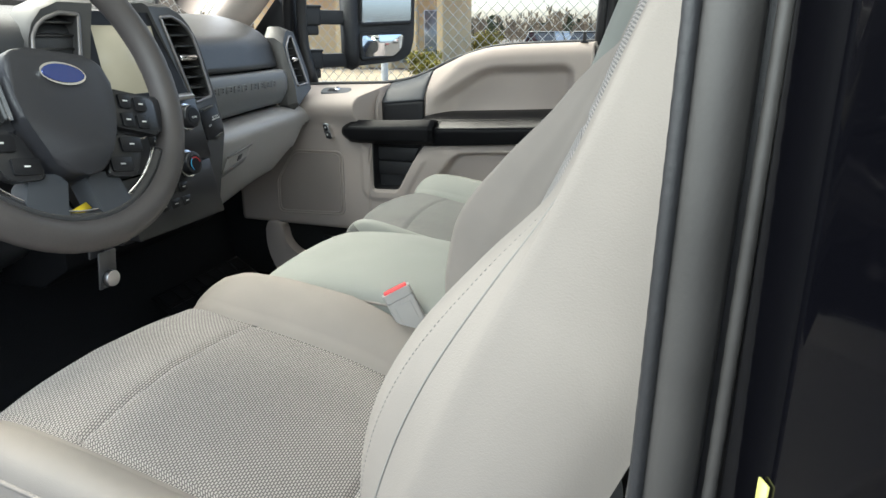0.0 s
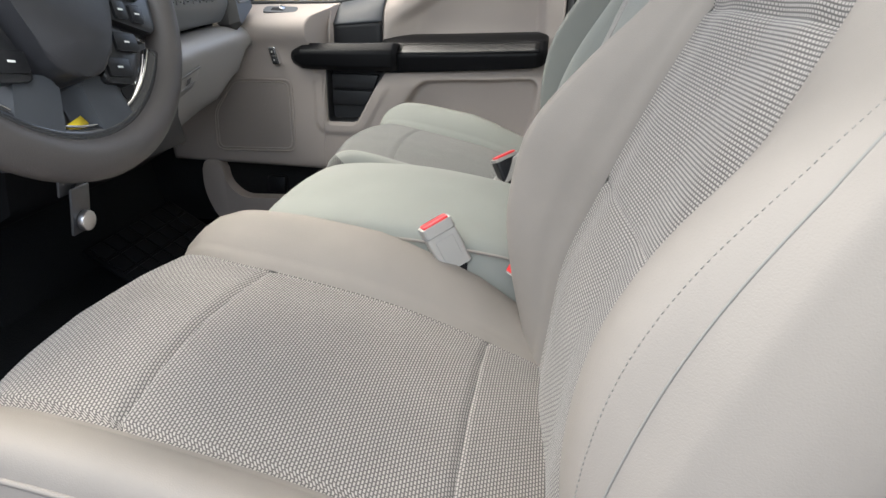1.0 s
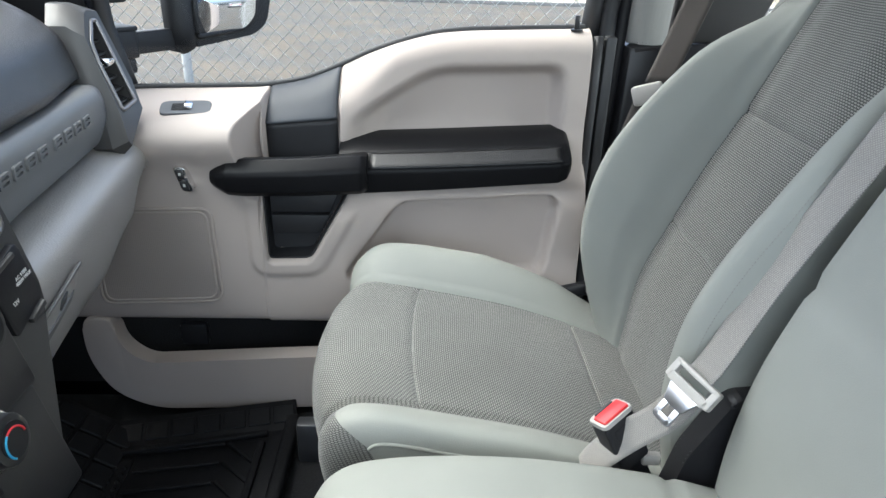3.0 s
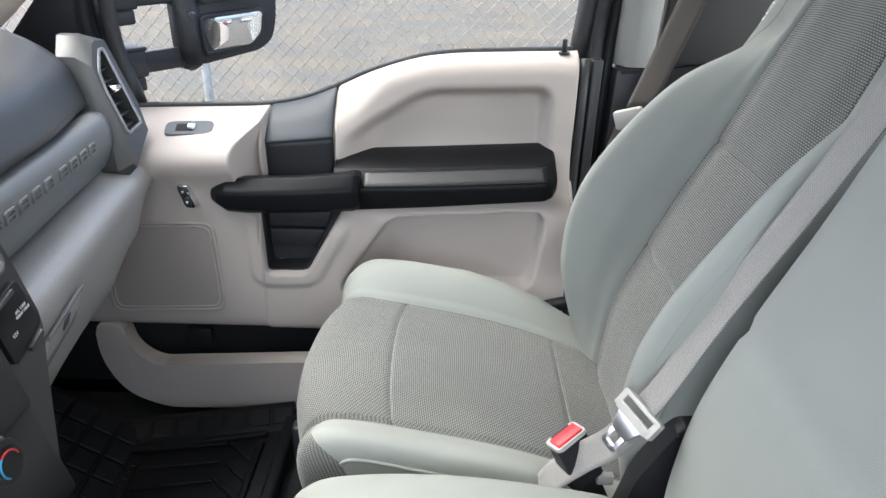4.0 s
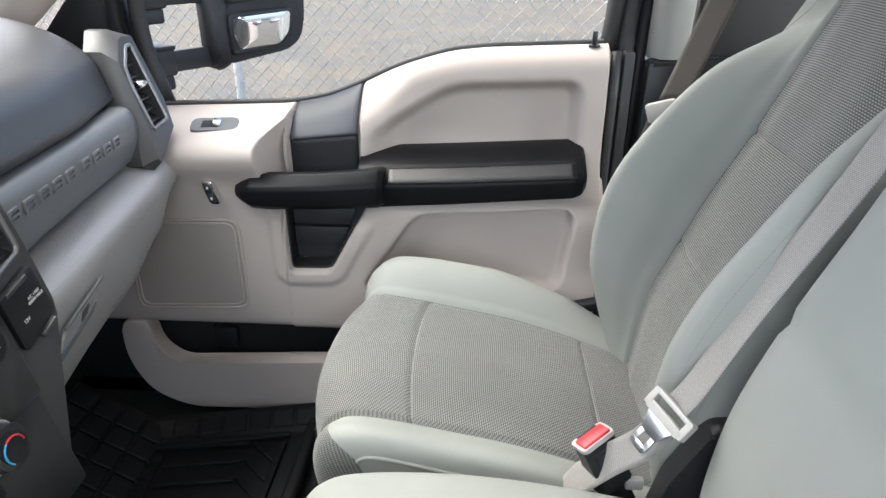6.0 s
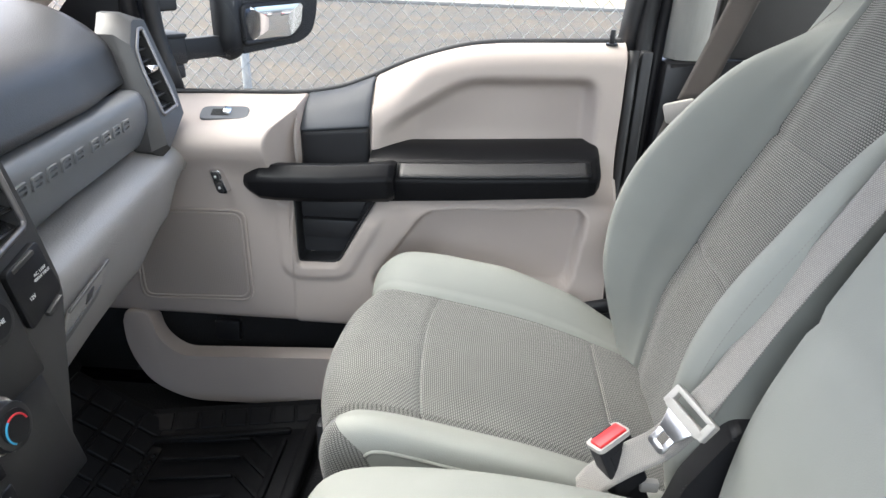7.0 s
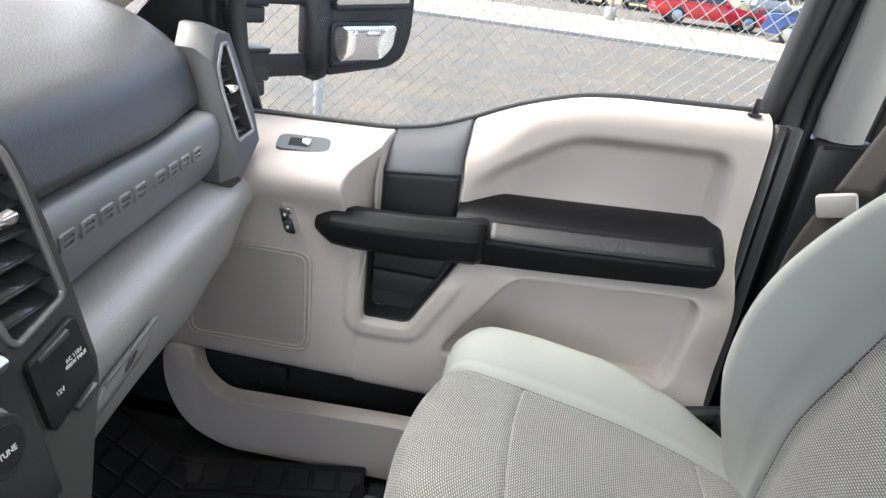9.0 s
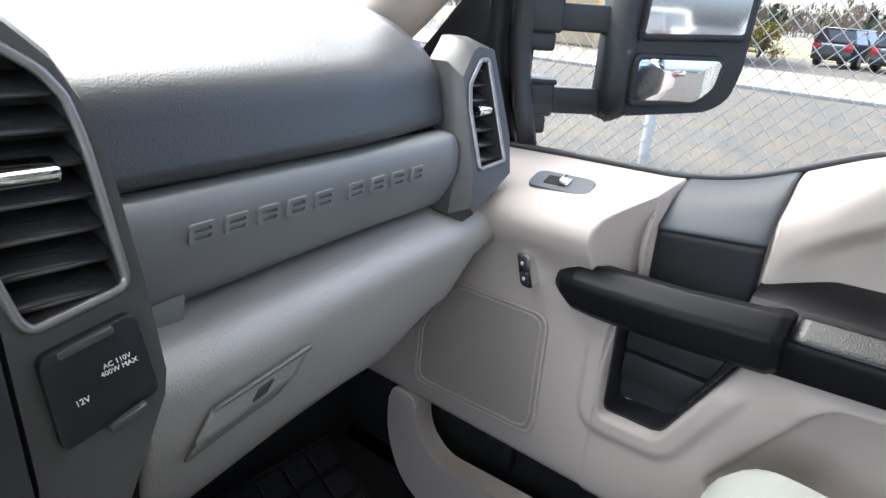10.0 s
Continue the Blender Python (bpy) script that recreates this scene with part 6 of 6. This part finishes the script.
# ---- outside ----
def build_fence():
    fence = empty("fence", (0, 2.22, GROUND_Z))
    x0, x1, z0, z1, step, r = -7.0, 5.0, GROUND_Z + 0.04, 1.10, 0.055, 0.0017
    verts, faces = [], []
    h = z1 - z0
    for sg in (1, -1):
        x = x0 - h
        while x < x1:
            xa, xb = (x, x + h) if sg > 0 else (x + h, x)
            a, b = np.array((xa, 2.22 + sg * 0.002, z0)), np.array((xb, 2.22 + sg * 0.002, z1))
            u = np.array((sg * 0.7071, 0, -0.7071))
            w = np.array((0, 1, 0))
            k = len(verts)
            for p in (a, b):
                for t in range(3):
                    ang = t * 2 * math.pi / 3
                    verts.append(tuple(p + r * (math.cos(ang) * u + math.sin(ang) * w)))
            for t in range(3):
                faces.append((k + t, k + (t + 1) % 3, k + 3 + (t + 1) % 3, k + 3 + t))
            x += step
    me = bpy.data.meshes.new("chain_link")
    me.from_pydata(verts, [], faces)
    tagged(link("chain_link", me, GALV, fence, "galvanised chain-link mesh"), kind="stuff")
    for x in (-6.54, -3.84, -1.14, 1.56, 4.26):
        tube("fence_post", [(x, 2.26, GROUND_Z), (x, 2.26, 1.12)], 0.018, GALV, fence, "galvanised post", sides=10)
    tube("top_rail", [(x0, 2.26, 1.11), (x1, 2.26, 1.11)], 0.02, GALV, fence, sides=8)
    return tagged(fence, "galvanised chain-link fence beside the truck", "fence")


build_fence()

# ---- beyond the fence ----
KERB = material("white_kerb", (0.28, 0.265, 0.235), 0.8, 0, 0.4, 0.01, 0.2, 0.5)
GRAVEL = material("pale_gravel_lot", (0.30, 0.245, 0.165), 0.95, 0, 0.8, 0.05, 0.25, 2.0)
TYRE = material("tyre_rubber", (0.02, 0.02, 0.02), 0.8)
CAR_GLASS = material("tinted_car_glass", (0.02, 0.025, 0.03), 0.06, coat=1.0)
ALLOY = material("alloy_wheel", (0.55, 0.55, 0.56), 0.3, 0.9)
TAIL = material("red_tail_lamp", (0.45, 0.015, 0.015), 0.2, coat=1.0)
LAMP = material("clear_head_lamp", (0.7, 0.7, 0.7), 0.1, 0.6)
structure("pavement", box_bm((160, 0.5, 0.16), (0, 19.3, GROUND_Z + 0.02), 0.03), KERB, "white concrete kerb at the edge of the asphalt", "kerb")
structure("ground_gravel", box_bm((200, 8.4, 0.10), (0, 23.8, GROUND_Z), 0.03), GRAVEL, "pale dry gravel strip", "ground")
structure("road", box_bm((200, 13.0, 0.08), (0, 34.6, GROUND_Z - 0.005), 0.02), ASPHALT, "grey road and parking bays", "road")
structure("verge", box_bm((400, 80, 0.10), (0, 81.2, GROUND_Z + 0.01), 0.03), DRY_GRASS, "dry yellow grass field", "field")


def car_paint(name, c):
    return material(name, c, 0.22, 0.0, 0, 0.001, 0.08, 1.0, coat=1.0)


def build_car(name, at, turn, paint, kind, label):
    """A car along x with its nose at minus x, standing on the ground."""
    car = empty(name, (*at, GROUND_Z + 0.05))
    L, W, H, belt_h, hood, cab0, cab1, roof0, roof1 = {
        "coupe": (4.75, 1.88, 1.40, 0.92, 0.86, -0.75, 1.85, -0.05, 1.0),
        "suv": (4.7, 1.88, 1.72, 1.08, 1.02, -1.05, 2.25, -0.45, 2.0),
        "sedan": (4.75, 1.83, 1.45, 0.95, 0.88, -1.0, 1.75, -0.3, 1.05),
        "pickup": (5.6, 1.98, 1.88, 1.15, 1.15, -1.05, 0.85, -0.5, 0.62),
    }[kind]
    h = L / 2
    low = 0.24
    tail = belt_h + (0.08 if kind == "coupe" else 0.0)
    prof = [(-h, 0.42), (-h + 0.03, 0.70), (-h + 0.22, hood - 0.12), (cab0 - 0.15, hood), (cab0, belt_h), (cab1, belt_h), (h - 0.12, tail), (h, tail - 0.12), (h, 0.45), (h - 0.1, low + 0.05), (-h + 0.12, low)]
    world_m = Matrix.Translation((*at, GROUND_Z + 0.05)) @ pose(0, 0, 0, 0, 0, turn)

    def put(nm, bm, mat, parent, label_="", angle=35):
        bm.transform(world_m)
        return part(nm, bm, mat, parent, label_, angle=angle)

    body = prism_bm(round_poly(prof, 0.12, 4), -W / 2, W / 2, "y", 0.07, 3)
    for v in body.verts:
        v.co.y *= 1 - 0.10 * max(0, (abs(v.co.x) - h * 0.7) / (h * 0.3)) ** 2
    body = put("body", body, paint, car, "painted body", 60)
    cab = bmesh.new()
    rows = []
    for (x0, x1), z, w in (((cab0 + 0.02, cab1 - 0.02), belt_h - 0.01, W * 0.47), ((roof0, roof1), H - 0.05, W * 0.37)):
        rows.append([cab.verts.new((x, y, z)) for x, y in ((x0, -w), (x1, -w), (x1, w), (x0, w))])
    cab.faces.new(rows[1])
    for i in range(4):
        cab.faces.new((rows[0][i], rows[0][(i + 1) % 4], rows[1][(i + 1) % 4], rows[1][i]))
    put("glasshouse", cab, CAR_GLASS, body, "dark tinted windows")
    put("roof", box_bm((roof1 - roof0 + 0.12, W * 0.76, 0.07), ((roof0 + roof1) / 2, 0, H - 0.04), 0.03, 3), paint, body)
    for sg in (-1, 1):
        for f in (0.0, 0.48, 1.0):
            xa, xb = cab0 + 0.02 + (cab1 - cab0 - 0.04) * f, roof0 + (roof1 - roof0) * f
            a, b = Vector((xa, sg * W * 0.472, belt_h - 0.01)), Vector((xb, sg * W * 0.372, H - 0.05))
            put("pillar", box_bm(((b - a).length, 0.05, 0.07), (a + b) / 2, 0.01, 1, rot=(b - a).to_track_quat("X", "Z").to_matrix().to_4x4()), paint, body)
        for x in (-h * 0.62, h * 0.60):
            m = Matrix.Translation((x, sg * (W / 2 - 0.10), 0.33)) @ pose(0, 0, 0, 90, 0, 0)
            wh = put("wheel", cyl_bm(0.335, 0.23, m, 28, None, 0.02), TYRE, car, "black tyre")
            put("rim", cyl_bm(0.22, 0.245, m, 10, None, 0.01), ALLOY, wh, "alloy rim")
        put("tail_lamp", box_bm((0.10, 0.34, 0.14 if kind != "suv" else 0.30), (h - 0.035, sg * (W / 2 - 0.24), tail - 0.20), 0.02), TAIL, car, "red tail lamp")
        put("head_lamp", box_bm((0.16, 0.34, 0.12), (-h + 0.10, sg * (W / 2 - 0.24), hood - 0.24), 0.03), LAMP, car, "clear head lamp")
        put("door_mirror", box_bm((0.14, 0.18, 0.11), (cab0 + 0.28, sg * (W / 2 + 0.06), belt_h + 0.04), 0.03), paint, car)
    put("bumper", box_bm((0.10, W * 0.86, 0.16), (h - 0.01, 0, 0.48), 0.03), TYRE if kind in ("suv", "pickup") else paint, car)
    return tagged(car, label, "car", "parked cars")


RED_PAINT = car_paint("red_car_paint", (0.55, 0.01, 0.02))
BLUE_PAINT = car_paint("blue_car_paint", (0.02, 0.06, 0.22))
WHITE_PAINT = car_paint("white_car_paint", (0.72, 0.72, 0.70))
SILVER_PAINT = car_paint("silver_car_paint", (0.42, 0.43, 0.45))
DARK_PAINT = car_paint("dark_grey_car_paint", (0.05, 0.06, 0.07))
build_car("car", (5.9, 31.0), 183, RED_PAINT, "coupe", "bright red coupe parked beyond the fence")
build_car("car", (9.6, 26.8), 160, BLUE_PAINT, "sedan", "dark blue saloon parked on gravel")
for x, y, a, p, k, lab in ((-6.3, 37.6, -100, DARK_PAINT, "suv", "dark grey sport utility car in a row"), (-3.9, 37.4, -100, DARK_PAINT, "suv", "dark grey sport utility car in a row"),
                           (-13.5, 44.5, -100, SILVER_PAINT, "sedan", "silver saloon in a row of parked cars"),
                           (-1.8, 38.8, -95, WHITE_PAINT, "pickup", "white pickup in a row of parked cars"), (1.2, 38.6, -95, RED_PAINT, "suv", "dark red car in a row of parked cars"),
                           (4.0, 39.2, -92, SILVER_PAINT, "suv", "silver car in a row of parked cars"), (7.0, 39.0, -92, WHITE_PAINT, "suv", "white car in a row of parked cars"),
                           (10.2, 39.0, -90, DARK_PAINT, "sedan", "dark saloon in a row of parked cars"), (13.4, 39.0, -90, WHITE_PAINT, "sedan", "white saloon in a row of parked cars")):
    build_car("car", (x, y), a, p, k, lab)
for x, y, a, p, k, lab in ((15.5, -1.3, 180, DARK_PAINT, "pickup", "dark pickup parked behind the truck"), (25.0, 3.0, 180, SILVER_PAINT, "suv", "silver car parked behind the truck"),
                           (22.5, -1.0, 180, DARK_PAINT, "suv", "dark car parked behind the truck"), (29.5, -0.6, 180, WHITE_PAINT, "pickup", "white pickup parked behind the truck")):
    build_car("car", (x, y), a, p, k, lab)


def build_lamp_post(at, h):
    lp = empty("lamp_post", (*at, GROUND_Z))
    part("base", cyl_bm(0.22, 0.5, Matrix.Translation((*at, GROUND_Z + 0.25)), 16, 0.22, 0.02), CONCRETE, lp, "concrete foot")
    part("pole", cyl_bm(0.075, h, Matrix.Translation((*at, GROUND_Z + h / 2)), 14, 0.055), KERB, lp, "white painted pole")
    part("lamp_head", box_bm((0.6, 0.25, 0.12), (at[0] + 0.25, at[1], GROUND_Z + h), 0.03), KERB, lp)
    return tagged(lp, "white lamp post on a concrete foot", "lamp post")


build_lamp_post((1.6, 26.5), 7.0)
build_lamp_post((-4.0, 44.0), 8.0)
build_lamp_post((13.0, 30.0), 8.0)

# building with pale posts ahead of the truck
TAN = material("tan_stucco", (0.72, 0.55, 0.31), 0.85, 0, 0.4, 0.01, 0.1, 1.0)
# pale blue-grey base colour carries the sky's reflection in the shop panes
SHOP_GLASS = material("pale_shop_glass", (0.30, 0.35, 0.37), 0.08, coat=1.0)
SIGN_RED = material("red_fascia", (0.55, 0.05, 0.04), 0.5)


def build_shop(at):
    shop = empty("building", (*at, GROUND_Z))
    x, y = at
    part("wall", box_bm((10.0, 6.0, 4.2), (x - 5.6, y + 4.0, GROUND_Z + 2.1), 0.03), TAN, shop, "tan stucco wall")
    part("roof", box_bm((12.0, 8.4, 0.5), (x - 5.2, y + 3.2, GROUND_Z + 4.3), 0.05), SIGN_RED, shop, "red flat roof fascia")
    for i in range(5):
        part("post", box_bm((0.28, 0.28, 4.1), (x - 1.28 * i, y, GROUND_Z + 2.05), 0.02), TAN, shop, "tan square post")
    for i in range(4):
        w = part("window", box_bm((1.0, 0.08, 2.4), (x - 0.66 - 1.28 * i, y + 0.98, GROUND_Z + 1.5), 0.01), ALLOY, shop, "aluminium shop window")
        part("pane", box_bm((0.9, 0.04, 2.3), (x - 0.66 - 1.28 * i, y + 0.93, GROUND_Z + 1.5)), SHOP_GLASS, w)
    return tagged(shop, "tan single-storey shop with square posts and red fascia", "building")


build_shop((-10.1, 29.2))


# ---- plants ----
LEAF = material("yellow_green_leaf", (0.26, 0.23, 0.03), 0.7, 0, 0, 0.01, 0.5, 0.2)
BARK = material("grey_bark", (0.14, 0.11, 0.085), 0.9, 0, 0.8, 0.02, 0.3, 0.3)
TWIGS = material("bare_twigs", (0.19, 0.145, 0.105), 0.95, 0, 0, 0.01, 0.4, 2.0)
EVERGREEN = material("dark_evergreen", (0.035, 0.05, 0.025), 0.9, 0, 0, 0.01, 0.4, 1.0)


def leaf_cloud(rng, centre, size, n, leaf):
    """Many small leaves in an uneven clump."""
    verts, faces = [], []
    lumps = [np.array(centre) + (rng.random(3) - 0.5) * np.array(size) * 0.8 for _ in range(9)]
    for i in range(n):
        c = lumps[rng.integers(9)] + rng.normal(size=3) * np.array(size) * 0.13
        a, b = rng.normal(size=3), rng.normal(size=3)
        a *= leaf / np.linalg.norm(a)
        b -= a * (a @ b) / (a @ a)
        b *= leaf * 0.5 / np.linalg.norm(b)
        k = len(verts)
        verts += [tuple(c - a), tuple(c + b), tuple(c + a), tuple(c - b)]
        faces.append((k, k + 1, k + 2, k + 3))
    return verts, faces


rng = np.random.default_rng(4)


def build_bush(at, size, label):
    bush = empty("bush", (*at, GROUND_Z))
    v, f = leaf_cloud(rng, (*at, GROUND_Z + size[2] * 0.55), size, 2600, 0.07)
    me = bpy.data.meshes.new("leaves")
    me.from_pydata(v, [], f)
    tagged(link("leaves", me, LEAF, bush, "yellow-green leaves", smooth=False), kind="stuff")
    for i in range(7):
        a = rng.random() * 6.28
        tube("stem", [(*at, GROUND_Z), (at[0] + 0.5 * math.cos(a), at[1] + 0.4 * math.sin(a), GROUND_Z + size[2] * 0.7)], [0.03, 0.012], BARK, bush, sides=5)
    return tagged(bush, label, "bush", "bushes")


build_bush((-10.3, 37.2), (2.0, 1.4, 1.5), "yellow-green bush at the edge of the parking bays")
build_bush((-8.9, 23.6), (1.3, 1.0, 0.9), "low yellow-green bush in front of the shop")


def far_wood():
    """A belt of bare trees and some evergreens along the horizon: trunks with twig sprays."""
    rng = np.random.default_rng(9)
    for nm, mat, count, lab in (("far_wood", TWIGS, 620, "brown belt of bare trees on the horizon"), ("far_evergreens", EVERGREEN, 110, "dark evergreens among the bare trees")):
        verts, faces = [], []
        for i in range(count):
            x, y = rng.uniform(-170, 110), rng.uniform(118, 160)
            h = rng.uniform(3.4, 6.0) if mat is TWIGS else rng.uniform(3, 5.5)
            z0 = GROUND_Z
            k = len(verts)
            w = 0.12
            verts += [(x - w, y, z0), (x + w, y, z0), (x + w * 0.3, y, z0 + h * 0.8), (x - w * 0.3, y, z0 + h * 0.8)]
            faces.append((k, k + 1, k + 2, k + 3))
            for j in range(60):
                t = rng.uniform(0.15, 1.0)
                r = h * (0.30 * math.sin(math.pi * min(1, t + 0.1)) + 0.06) if mat is TWIGS else h * 0.28 * (1.05 - t)
                c = np.array((x + rng.normal() * r * 0.6, y + rng.normal() * r * 0.6, z0 + h * t))
                d = np.array((rng.normal() * 0.5, rng.normal() * 0.3, abs(rng.normal()) + 0.3))
                d *= rng.uniform(0.4, 1.0) / np.linalg.norm(d)
                s = np.array((0.13, 0, -0.05)) if mat is TWIGS else np.array((0.4, 0, 0.1))
                k = len(verts)
                verts += [tuple(c - s), tuple(c + s), tuple(c + d)]
                faces.append((k, k + 1, k + 2))
        me = bpy.data.meshes.new(nm)
        me.from_pydata(verts, [], faces)
        tagged(link(nm, me, mat, None, "", smooth=False), lab, "trees", kind="stuff")


far_wood()
